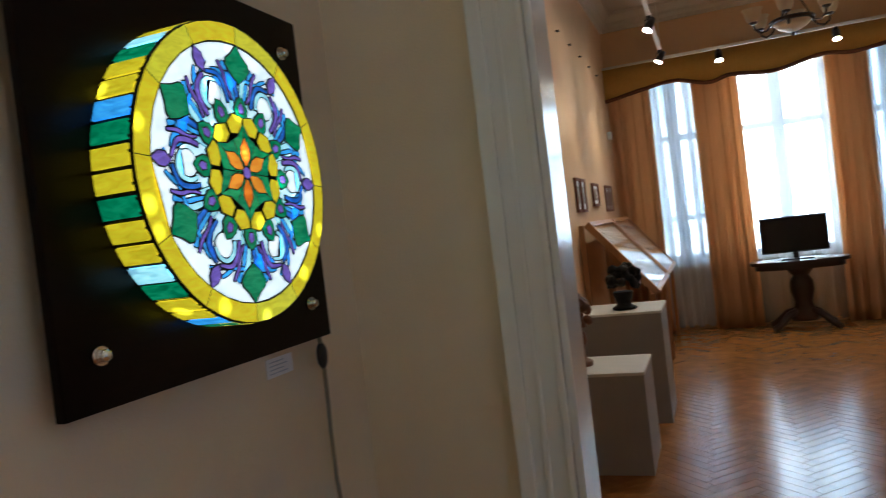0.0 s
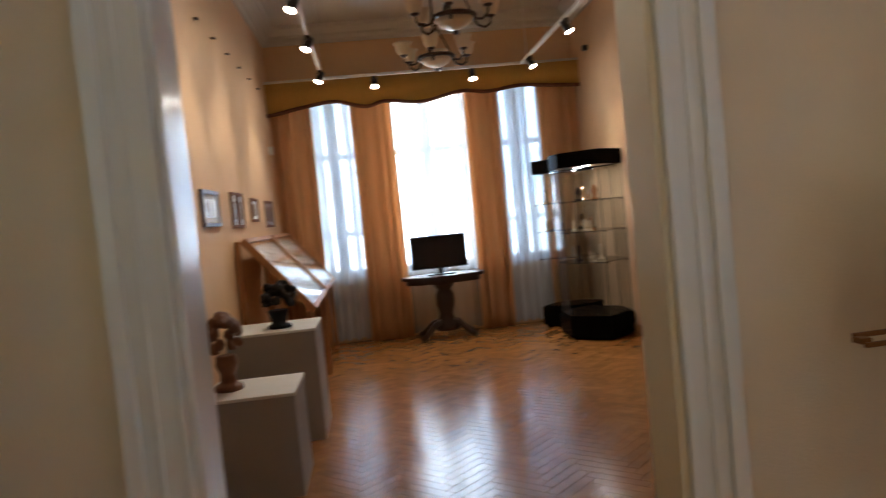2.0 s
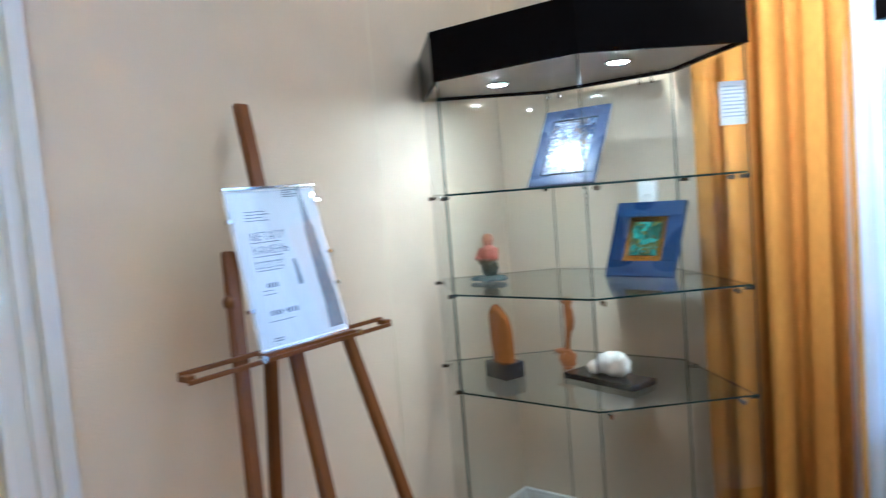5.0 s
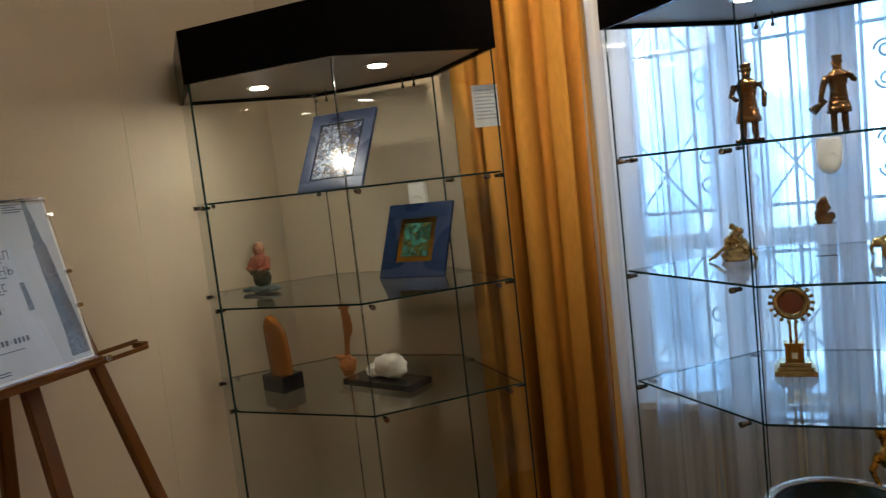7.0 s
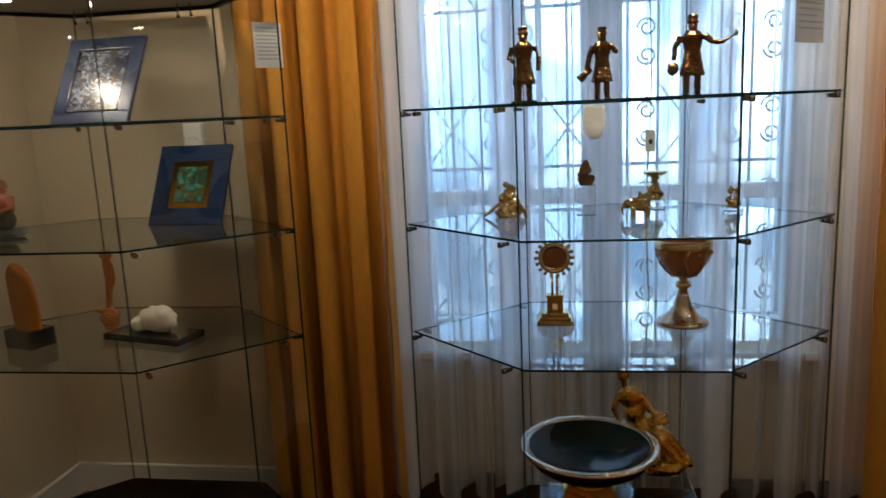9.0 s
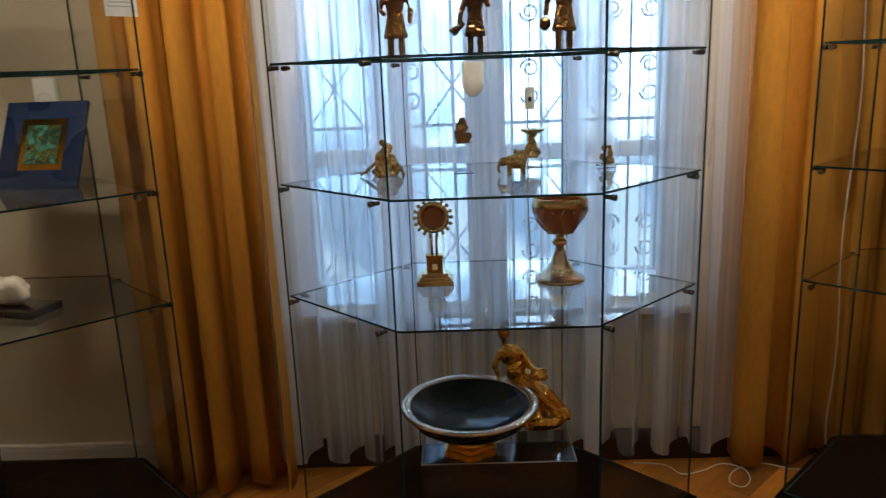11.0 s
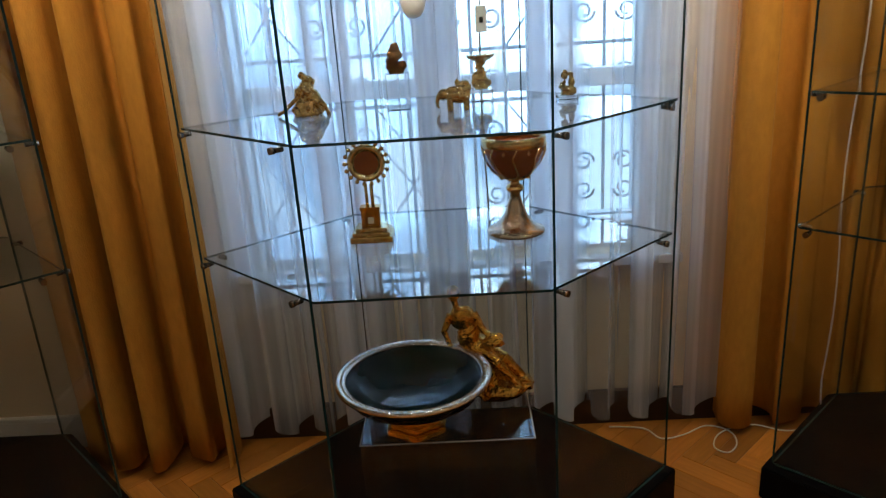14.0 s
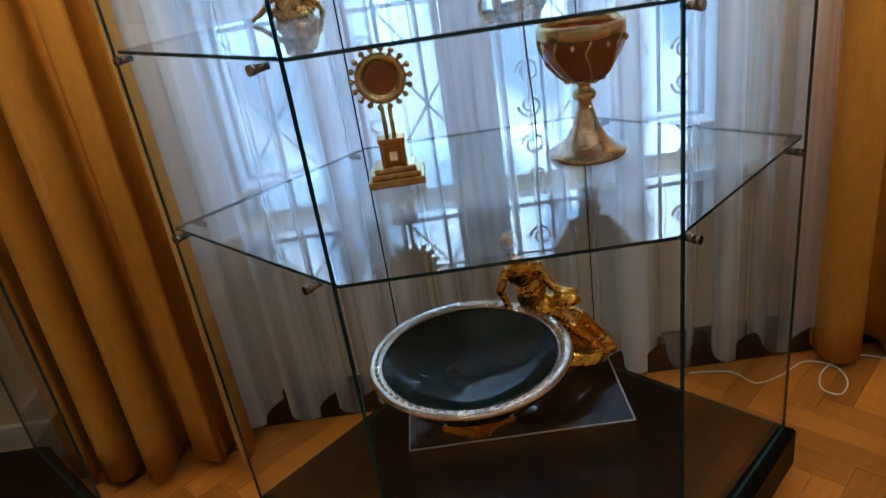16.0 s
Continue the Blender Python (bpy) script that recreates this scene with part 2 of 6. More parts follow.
M["pelmet"] = mat("ochre_pelmet", (0.50, 0.28, 0.055), 0.8, var=0.12, scale=40, bump=0.2, bscale=200)
M["braid"] = mat("brown_braid", (0.15, 0.05, 0.02), 0.8, var=0.3, scale=90, bump=0.5)
M["sheer"] = gauze("white_sheer", (0.80, 0.84, 0.93), 0.36, 0.32, 9.0)
M["sheer_b"] = gauze("white_sheer_far", (0.78, 0.83, 0.90), 0.16, 0.40, 9.0)
M["sheer_c"] = gauze("thin_white_sheer", (0.88, 0.88, 0.88), 0.70, 0.7)
# Grille made pale blue-grey: the haze over it is put into the colour.
M["iron"] = mat("grille_iron_hazed", (0.42, 0.48, 0.55), 0.6, 0.0, var=0.2)
M["frame_w"] = mat("window_frame_paint", (0.62, 0.66, 0.70), 0.4, var=0.05)
M["plastic"] = mat("white_plastic", (0.80, 0.80, 0.76), 0.35, var=0.03)
M["castiron"] = mat("cast_iron", (0.010, 0.009, 0.009), 0.6, var=0.3, spec=0.2)
M["blackplastic"] = mat("black_plastic", (0.012, 0.012, 0.013), 0.3, var=0.1)
M["screen"] = mat("black_screen", (0.006, 0.006, 0.008), 0.10, var=0.1)
M["cable"] = mat("grey_cable", (0.20, 0.18, 0.13), 0.6, var=0.1)
M["walnut"] = mat("dark_walnut", (0.026, 0.011, 0.007), 0.3, var=0.4, scale=6, stretch=(1, 6, 1))
M["bluemat"] = mat("blue_leather_frame", (0.012, 0.034, 0.10), 0.28, var=0.3, scale=14, bump=0.3, bscale=120)
M["slateframe"] = mat("grey_wood_frame", (0.035, 0.048, 0.09), 0.28, var=0.4, scale=10, stretch=(1, 5, 1), bump=0.2)
# Pedestal sides greyer than the white top: their shade is in this colour.
M["pedestal"] = mat("shaded_grey_board", (0.34, 0.33, 0.32), 0.55, var=0.04, bump=0.05)
M["lightwood"] = mat("light_wood", (0.42, 0.20, 0.075), 0.4, var=0.25, scale=8, stretch=(6, 1, 1))
M["terracotta"] = mat("brown_carving", (0.16, 0.06, 0.025), 0.5, var=0.4, scale=20, bump=0.5)
M["shade"] = mat("alabaster_shade", (0.70, 0.58, 0.40), 0.35, var=0.12, scale=9)
M["lead"] = mat("lead_came", (0.006, 0.006, 0.007), 0.5, 0.3, var=0.3)
M["led_far"] = glow("led_lens_far", (1.0, 0.95, 0.88), 160.0)
M["led"] = glow("led_lens", (1.0, 0.90, 0.74), 200.0)
M["spot_on"] = glow("spot_lens", (1.0, 0.88, 0.72), 220.0)
M["bulb"] = glow("lamp_bulb", (1.0, 0.86, 0.66), 40.0)
M["bulb_a"] = glow("lit_shade", (1.0, 0.82, 0.60), 1.6)


def pictured(name, cols, scale):
    """A painted or enamelled panel: cells of a few colours."""
    m, n, l = nodes_of(name)
    b = n["Principled BSDF"]
    tc = n.new("ShaderNodeTexCoord")
    v = n.new("ShaderNodeTexVoronoi")
    v.inputs["Scale"].default_value = scale
    ns = n.new("ShaderNodeTexNoise")
    ns.inputs["Scale"].default_value = scale * 0.7
    ns.inputs["Detail"].default_value = 6
    mx = n.new("ShaderNodeMix")
    mx.data_type = 'VECTOR'
    mx.inputs[0].default_value = 0.12
    l.new(tc.outputs["Object"], ns.inputs[0])
    l.new(tc.outputs["Object"], mx.inputs[4])
    l.new(ns.outputs[1], mx.inputs[5])
    l.new(mx.outputs[1], v.inputs[0])
    r = n.new("ShaderNodeValToRGB")
    r.color_ramp.elements[0].color = (*cols[0], 1)
    r.color_ramp.elements[1].color = (*cols[-1], 1)
    for i, c in enumerate(cols[1:-1]):
        e = r.color_ramp.elements.new((i + 1) / (len(cols) - 1))
        e.color = (*c, 1)
    sp = n.new("ShaderNodeSeparateColor")
    l.new(v.outputs["Color"], sp.inputs[0])
    l.new(sp.outputs[0], r.inputs[0])
    l.new(r.outputs[0], b.inputs["Base Color"])
    b.inputs["Roughness"].default_value = 0.22
    b.inputs["Coat Weight"].default_value = 0.4
    return m


M["enamel"] = pictured("night_enamel", [(0.01, 0.015, 0.03), (0.40, 0.45, 0.58), (0.02, 0.03, 0.07), (0.14, 0.10, 0.06), (0.01, 0.02, 0.05), (0.12, 0.16, 0.26)], 70)
M["enamel2"] = pictured("green_enamel", [(0.003, 0.012, 0.010), (0.10, 0.38, 0.30), (0.004, 0.02, 0.02), (0.16, 0.15, 0.02), (0.005, 0.03, 0.02), (0.02, 0.12, 0.08)], 55)
M["print_dark"] = pictured("blue_grey_print", [(0.04, 0.06, 0.11), (0.16, 0.20, 0.26), (0.07, 0.10, 0.15), (0.26, 0.30, 0.35)], 120)
M["print"] = pictured("grey_print", [(0.65, 0.62, 0.55), (0.25, 0.20, 0.16), (0.55, 0.5, 0.42), (0.75, 0.73, 0.68)], 12)


# ---- shape helpers ----
def box(bm, x0, x1, y0, y1, z0, z1, bevel=0.0):
    m = Matrix.Translation(((x0 + x1) / 2, (y0 + y1) / 2, (z0 + z1) / 2)) @ Matrix.Diagonal((x1 - x0, y1 - y0, z1 - z0, 1))
    g = bmesh.ops.create_cube(bm, size=1, matrix=m)
    if bevel:
        es = list({e for v in g["verts"] for e in v.link_edges})
        bmesh.ops.bevel(bm, geom=es, offset=bevel, segments=2, affect='EDGES', profile=0.6)
    return bm


def boxes(*rows, bevel=0.0):
    bm = bmesh.new()
    for r in rows:
        box(bm, *r, bevel=bevel)
    return bm


def prism(bm, poly, z0, z1, edge_mat=0):
    """An upright prism over a plan; edge_mat: material slot of the upright sides."""
    lo = [bm.verts.new((x, y, z0)) for x, y in poly]
    hi = [bm.verts.new((x, y, z1)) for x, y in poly]
    bm.faces.new(lo[::-1])
    bm.faces.new(hi)
    for i in range(len(poly)):
        j = (i + 1) % len(poly)
        f = bm.faces.new((lo[i], lo[j], hi[j], hi[i]))
        f.material_index = edge_mat
    return bm


def lathe(bm, profile, segs=32, centre=(0, 0, 0), m=None, ring_shape=False):
    """A turned form from (radius, height) pairs."""
    rings = []
    for r, z in profile:
        ring = []
        for k in range(segs):
            a = 2 * math.pi * k / segs
            p = Vector((centre[0] + r * math.cos(a), centre[1] + r * math.sin(a), centre[2] + z))
            ring.append(bm.verts.new(m @ p if m else p))
        rings.append(ring)
    for p, q in zip(rings, rings[1:] + ([rings[0]] if ring_shape else [])):
        for k in range(segs):
            f = bm.faces.new((p[k], p[(k + 1) % segs], q[(k + 1) % segs], q[k]))
            f.smooth = True
    if ring_shape:
        return bm
    for ring, flip in ((rings[0], True), (rings[-1], False)):
        bm.faces.new(ring[::-1] if flip else ring)
    return bm


def tube(bm, pts, r, segs=8, taper=None):
    pts = [Vector(p) for p in pts]
    rings = []
    up = Vector((0.13, 0.29, 0.95))
    for i, p in enumerate(pts):
        d = (pts[min(i + 1, len(pts) - 1)] - pts[max(i - 1, 0)]).normalized()
        s = d.cross(up)
        if s.length < 1e-3:
            s = d.cross(Vector((1, 0, 0)))
        s.normalize()
        u = s.cross(d)
        rad = r if taper is None else r + (taper - r) * i / (len(pts) - 1)
        rings.append([bm.verts.new(p + rad * (math.cos(2 * math.pi * k / segs) * s + math.sin(2 * math.pi * k / segs) * u)) for k in range(segs)])
    for a, b in zip(rings, rings[1:]):
        for k in range(segs):
            f = bm.faces.new((a[k], a[(k + 1) % segs], b[(k + 1) % segs], b[k]))
            f.smooth = True
    bm.faces.new(rings[0][::-1])
    bm.faces.new(rings[-1])
    return bm


def blob(bm, c, r, rot=(0, 0, 0), lump=0.0, sub=2, seed=0):
    m = Matrix.Translation(c) @ Euler([radians(a) for a in rot]).to_matrix().to_4x4() @ Matrix.Diagonal((*r, 1))
    g = bmesh.ops.create_icosphere(bm, subdivisions=sub, radius=1, matrix=m)
    if lump:
        for v in g["verts"]:
            o = v.co - Vector(c)
            v.co = Vector(c) + o * (1 + lump * noise.noise(v.co * 60 + Vector((seed, seed, 0))))
    for v in g["verts"]:
        for f in v.link_faces:
            f.smooth = True
    return bm


def mesh_of(name, bm, mats):
    bmesh.ops.recalc_face_normals(bm, faces=bm.faces[:])
    me = bpy.data.meshes.new(name)
    bm.to_mesh(me)
    bm.free()
    for m in mats if isinstance(mats, (list, tuple)) else [mats]:
        me.materials.append(m)
    return me


def part(name, bm, material, parent, label=""):
    ob = new(name, mesh_of(name, bm, material))
    ob.parent = parent
    return tagged(ob, label)


def thing(name, label, category, group="", at=None):
    ob = new(name)
    ob.empty_display_size = 0.1
    if at is not None:
        ob.matrix_basis = at
    return tagged(ob, label, category, group)


def solid(name, bm, material, label, category, group="", at=None):
    """A thing of one piece."""
    ob = new(name, mesh_of(name, bm, material))
    if at is not None:
        ob.matrix_basis = at
    return tagged(ob, label, category, group)


CAST = bpy.data.textures.new("cast_relief", 'CLOUDS')
CAST.noise_scale, CAST.noise_depth = 0.0075, 2


def statue(name, bm, material, label, category, group="", at=None, voxel=0.0015, chased=0.0042):
    """A statue: its rounded forms grown together into one skin."""
    ob = solid(name, bm, material, label, category, group, at)
    md = ob.modifiers.new("skin", 'REMESH')
    md.mode, md.voxel_size, md.use_smooth_shade = 'VOXEL', voxel, True
    sm = ob.modifiers.new("soften", 'SMOOTH')
    sm.factor, sm.iterations = 0.5, 4
    if chased:
        dp = ob.modifiers.new("chasing", 'DISPLACE')
        dp.texture, dp.texture_coords, dp.strength, dp.mid_level = CAST, 'LOCAL', chased, 0.5
    return ob


def structure(name, bm, material, label=""):
    ob = new(name, mesh_of(name, bm, material))
    return tagged(ob, label, kind="structure")


def wall_x(bm, x0, x1, y0, y1, holes, top=H):
    """A wall across x from y0 to y1 with openings (ya, yb, za, zb) in order of y."""
    y = y0
    for ya, yb, za, zb in holes:
        box(bm, x0, x1, y, ya, 0, top)
        if za > 0:
            box(bm, x0, x1, ya, yb, 0, za)
        box(bm, x0, x1, ya, yb, zb, top)
        y = yb
    box(bm, x0, x1, y, y1, 0, top)
    return bm


def swap(bm):
    for v in bm.verts:
        v.co.x, v.co.y = v.co.y, v.co.x
    bmesh.ops.reverse_faces(bm, faces=bm.faces[:])
    return bm


# ---- the large structure ----
WIN_A = [(-4.95, -3.62, 0.60, 3.05), (-2.62, -1.22, 0.60, 3.05)]
WIN_B = [(-1.75, -0.95, 0.80, 3.05), (-0.72, 0.30, 0.80, 3.05), (0.55, 1.30, 0.80, 3.05)]
structure("wall_east", wall_x(bmesh.new(), XR, XR + 0.45, YA, YD, WIN_A), M["wall_a"], "cream plastered wall with tall windows")
structure("wall_north_far_room", swap(wall_x(bmesh.new(), YB, YB + 0.45, XL - 0.3, XRB + 0.3, WIN_B)), M["wall_b"], "peach plastered wall with three tall windows")
structure("wall_west", boxes((XL - 0.3, XL, YA, YD, 0, H)), M["wall_a"], "cream plastered side wall")
structure("wall_west_far_room", boxes((XL - 0.3, XL - 0.02, YDB, YB, 0, H)), M["wall_b"], "warm peach plastered side wall")
structure("wall_east_far_room", boxes((XRB, XRB + 0.3, YDB, YB, 0, H)), M["wall_b"], "warm peach plastered side wall")
structure("wall_south", boxes((XL - 0.3, XR + 0.45, YA - 0.3, YA, 0, H)), M["wall_a"], "plain cream back wall")
mid = (YD + YDB) / 2
structure("wall_door", swap(wall_x(bmesh.new(), YD, mid, XL - 0.3, XR + 0.45, [(DL, DR, 0, DH)])), M["wall_a"], "cream plastered wall with the doorway")
structure("wall_door_far_side", swap(wall_x(bmesh.new(), mid, YDB, XL - 0.3, XR + 0.45, [(DL, DR, 0, DH)])), M["wall_b"], "peach side of the doorway wall")
structure("ceiling", boxes((XL - 0.3, XR + 0.45, YA - 0.3, mid, H, H + 0.15)), M["ceiling"], "white painted ceiling")
structure("ceiling_far_room", boxes((XL - 0.3, XR + 0.45, mid, YB + 0.45, H, H + 0.15)), M["ceiling"], "white painted ceiling of the far room")
structure("floor", boxes((XL - 0.3, XR + 0.45, YA - 0.3, mid, -0.2, -0.004)), M["joint"], "herringbone oak parquet floor")
structure("floor_far_room", boxes((XL - 0.3, XR + 0.45, mid, YB + 0.45, -0.2, -0.004)), M["joint"], "glossy herringbone oak parquet floor")


def cornice(name, pts, inward):
    """A stepped plaster cornice along a straight wall."""
    (xa, ya), (xb, yb) = pts
    prof = [(0, -0.20), (0.03, -0.20), (0.03, -0.16), (0.08, -0.13), (0.08, -0.10), (0.14, -0.04), (0.16, -0.04), (0.16, -0.001), (0, -0.001)]
    bm = bmesh.new()
    ends = []
    for x, y in pts:
        ends.append([bm.verts.new((x + inward[0] * d, y + inward[1] * d, H + h)) for d, h in prof])
    n = len(prof)
    for i in range(n):
        bm.faces.new((ends[0][i], ends[0][(i + 1) % n], ends[1][(i + 1) % n], ends[1][i]))
    bm.faces.new(ends[0])
    bm.faces.new(ends[1][::-1])
    structure(name, bm, M["ceiling"], "stepped white plaster cornice")


cornice("trim_cornice_1", [(XL - 0.02, YB), (XRB, YB)], (0, -1))
cornice("trim_cornice_2", [(XL - 0.02, YDB), (XL - 0.02, YB)], (1, 0))
cornice("trim_cornice_3", [(XRB, YDB), (XRB, YB)], (-1, 0))
cornice("trim_cornice_4", [(XL, YA), (XL, YD)], (1, 0))
cornice("trim_cornice_5", [(XR, YA), (XR, YD)], (-1, 0))
cornice("trim_cornice_6", [(XL, YD), (XR, YD)], (0, -1))


def skirting(name, x0, x1, y0, y1, m):
    structure(name, boxes((x0, x1, y0, y1, 0, 0.105), (x0 + 0.004 * (x1 - x0 > 0.1), x1 - 0.004 * (x1 - x0 > 0.1), y0, y1, 0.105, 0.12), bevel=0.003), m, "white painted skirting board")


# Walnut here paints the shade behind the sheer hems onto the skirting.
structure("baseboard_1", boxes((XR - 0.02, XR, YA, -0.95, 0, 0.12), bevel=0.003), M["walnut"], "skirting under the windows, darkened for shade behind the sheers")
skirting("baseboard_7", XR - 0.02, XR, -0.95, YD, M["white"])
skirting("baseboard_2", XL, XL + 0.02, YA, YD, M["white"])
skirting("baseboard_3", XL + 0.02, DL - 0.16, YD - 0.02, YD, M["white"])
skirting("baseboard_4", DR + 0.16, XR - 0.02, YD - 0.02, YD, M["white"])
skirting("baseboard_5", XL - 0.02, XL, YDB, YB, M["lightwood"])
skirting("baseboard_6", XRB - 0.02, XRB, YDB, YB, M["lightwood"])

# door lining and casing
structure("door_lining_1", boxes((DL, DL + 0.022, YD - 0.012, YDB + 0.012, 0, DH), bevel=0.004), M["trim"], "white glossy door lining")
structure("door_lining_2", boxes((DR - 0.022, DR, YD - 0.012, YDB + 0.012, 0, DH), bevel=0.004), M["reveal"], "cream glossy door lining")
structure("door_lining_3", boxes((DL + 0.022, DR - 0.022, YD - 0.012, YDB + 0.012, DH - 0.022, DH), bevel=0.004), M["trim"], "white glossy door lining")
for i, (a, b) in enumerate([(DL - 0.155, DL - 0.001), (DR + 0.001, DR + 0.155)]):
    s = 1 if i == 0 else -1
    o, n_ = (a, b) if i == 0 else (b, a)
    bm = bmesh.new()
    box(bm, a, b, YD - 0.018, YD, 0, DH + 0.15, bevel=0.004)
    box(bm, min(o, o + s * 0.045), max(o, o + s * 0.045), YD - 0.034, YD - 0.018, 0, DH + 0.15, bevel=0.006)
    box(bm, min(o + s * 0.075, o + s * 0.09), max(o + s * 0.075, o + s * 0.09), YD - 0.026, YD - 0.018, 0, DH + 0.15, bevel=0.004)
    box(bm, min(n_, n_ - s * 0.018), max(n_, n_ - s * 0.018), YD - 0.028, YD - 0.018, 0, DH + 0.15, bevel=0.004)
    structure(f"trim_casing_{i + 1}", bm, M["trim"], "moulded white gloss door casing")
structure("trim_casing_3", boxes((DL, DR, YD - 0.018, YD, DH, DH + 0.15), bevel=0.004), M["trim"], "moulded white gloss door head")


# ---- windows with grilles ----
def c_scroll(bm, c, r, turns, m, start=0.0, flip=1):
    pts = []
    for k in range(19):
        f = k / 18
        a = start + flip * f * turns * 2 * math.pi
        rr = r * (1 - 0.62 * f)
        pts.append(m(c[0] + rr * math.cos(a), c[1] + rr * math.sin(a)))
    tube(bm, pts, 0.005, 5)


def window(name, u0, u1, z0, z1, m, grille=True, mull=(0.5,), label="white timber window"):
    """m maps (along the wall, depth outwards, height) to the world."""
    w = thing(name, label + " behind an iron grille" if grille else label, "window")
    w["kind"] = "structure"
    def bx(name_, a, b, d0, d1, c, d, mt):
        p, q = m(a, d0, c), m(b, d1, d)
        bm = boxes((min(p[0], q[0]), max(p[0], q[0]), min(p[1], q[1]), max(p[1], q[1]), c, d), bevel=0.006)
        return part(name_, bm, mt, w)
    f = 0.07
    bx("window_frame", u0, u0 + f, 0.12, 0.20, z0, z1, M["frame_w"])
    bx("window_frame", u1 - f, u1, 0.12, 0.20, z0, z1, M["frame_w"])
    bx("window_frame", u0 + f, u1 - f, 0.12, 0.20, z0, z0 + f, M["frame_w"])
    bx("window_frame", u0 + f, u1 - f, 0.12, 0.20, z1 - f, z1, M["frame_w"])
    for s in mull:
        c = u0 + (u1 - u0) * s
        bx("mullion", c - 0.07, c + 0.07, 0.115, 0.205, z0 + f, z1 - f, M["frame_w"])
    zt = z0 + (z1 - z0) * 0.66
    bx("transom", u0 + f, u1 - f, 0.125, 0.195, zt - 0.035, zt + 0.035, M["frame_w"])
    bx("window_sill", u0 - 0.03, u1 + 0.03, -0.035, 0.12, z0 - 0.03, z0, M["frame_w"])
    cuts = [u0 + f] + [u0 + (u1 - u0) * s for s in mull] + [u1 - f]
    for a, b in zip(cuts, cuts[1:]):
        pane = bx("pane", a + 0.05, b - 0.05, 0.155, 0.161, z0 + f, zt - 0.03, M["glass"])
        pane.visible_shadow = False
        pane = bx("pane", a + 0.05, b - 0.05, 0.155, 0.161, zt + 0.03, z1 - f, M["glass"])
        pane.visible_shadow = False
    if not grille:
        return w
    # outer casement of the double window
    for s in (0.0, 0.26, 0.5, 0.74, 1.0):
        c = u0 + 0.035 + (u1 - u0 - 0.07) * s
        h = 0.055 if s == 0.5 else 0.03
        bx("outer_stile", c - h, c + h, 0.262, 0.305, z0 + 0.06, z1 - 0.06, M["frame_w"])
    for z in (z0 + 0.03, z0 + 0.52, zt, z1 - 0.03):
        bx("outer_rail", u0 + 0.005, u1 - 0.005, 0.258, 0.300, z - 0.03, z + 0.03, M["frame_w"])
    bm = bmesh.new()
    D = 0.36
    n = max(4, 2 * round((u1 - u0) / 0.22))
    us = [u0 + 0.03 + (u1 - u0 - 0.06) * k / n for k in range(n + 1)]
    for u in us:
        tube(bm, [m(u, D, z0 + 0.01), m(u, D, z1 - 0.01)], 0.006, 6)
    part("grille_bars", bm, M["iron"], w, "upright iron bars with haze in their pale colour")
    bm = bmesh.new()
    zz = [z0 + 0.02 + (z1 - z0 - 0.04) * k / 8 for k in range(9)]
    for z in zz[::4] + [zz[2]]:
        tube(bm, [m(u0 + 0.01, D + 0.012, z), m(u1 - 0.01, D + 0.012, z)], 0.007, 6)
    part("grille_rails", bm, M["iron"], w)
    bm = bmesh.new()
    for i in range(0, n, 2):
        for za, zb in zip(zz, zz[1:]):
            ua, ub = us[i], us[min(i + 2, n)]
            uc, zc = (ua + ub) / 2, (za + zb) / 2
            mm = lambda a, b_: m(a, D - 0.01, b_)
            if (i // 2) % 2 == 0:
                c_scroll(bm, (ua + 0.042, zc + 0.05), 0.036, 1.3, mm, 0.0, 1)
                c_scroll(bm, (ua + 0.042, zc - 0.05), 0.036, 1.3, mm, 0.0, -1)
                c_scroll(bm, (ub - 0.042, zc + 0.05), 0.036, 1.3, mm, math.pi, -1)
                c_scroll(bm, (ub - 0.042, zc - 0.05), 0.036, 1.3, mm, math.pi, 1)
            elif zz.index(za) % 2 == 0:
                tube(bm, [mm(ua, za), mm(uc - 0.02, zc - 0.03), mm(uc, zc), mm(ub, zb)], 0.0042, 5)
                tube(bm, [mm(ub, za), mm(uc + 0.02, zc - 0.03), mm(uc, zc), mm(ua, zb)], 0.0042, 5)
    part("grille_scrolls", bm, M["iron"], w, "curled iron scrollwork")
    return w


for i, (a, b, c, d) in enumerate(WIN_A):
    window(f"window_{i + 1}", a, b, c, d, lambda u, dep, z: Vector((XR + dep, u, z)))
for i, (a, b, c, d) in enumerate(WIN_B):
    window(f"window_{i + 3}", a, b, c, d, lambda u, dep, z: Vector((u, YB + dep, z)), mull=(0.5,), grille=(i != 1))


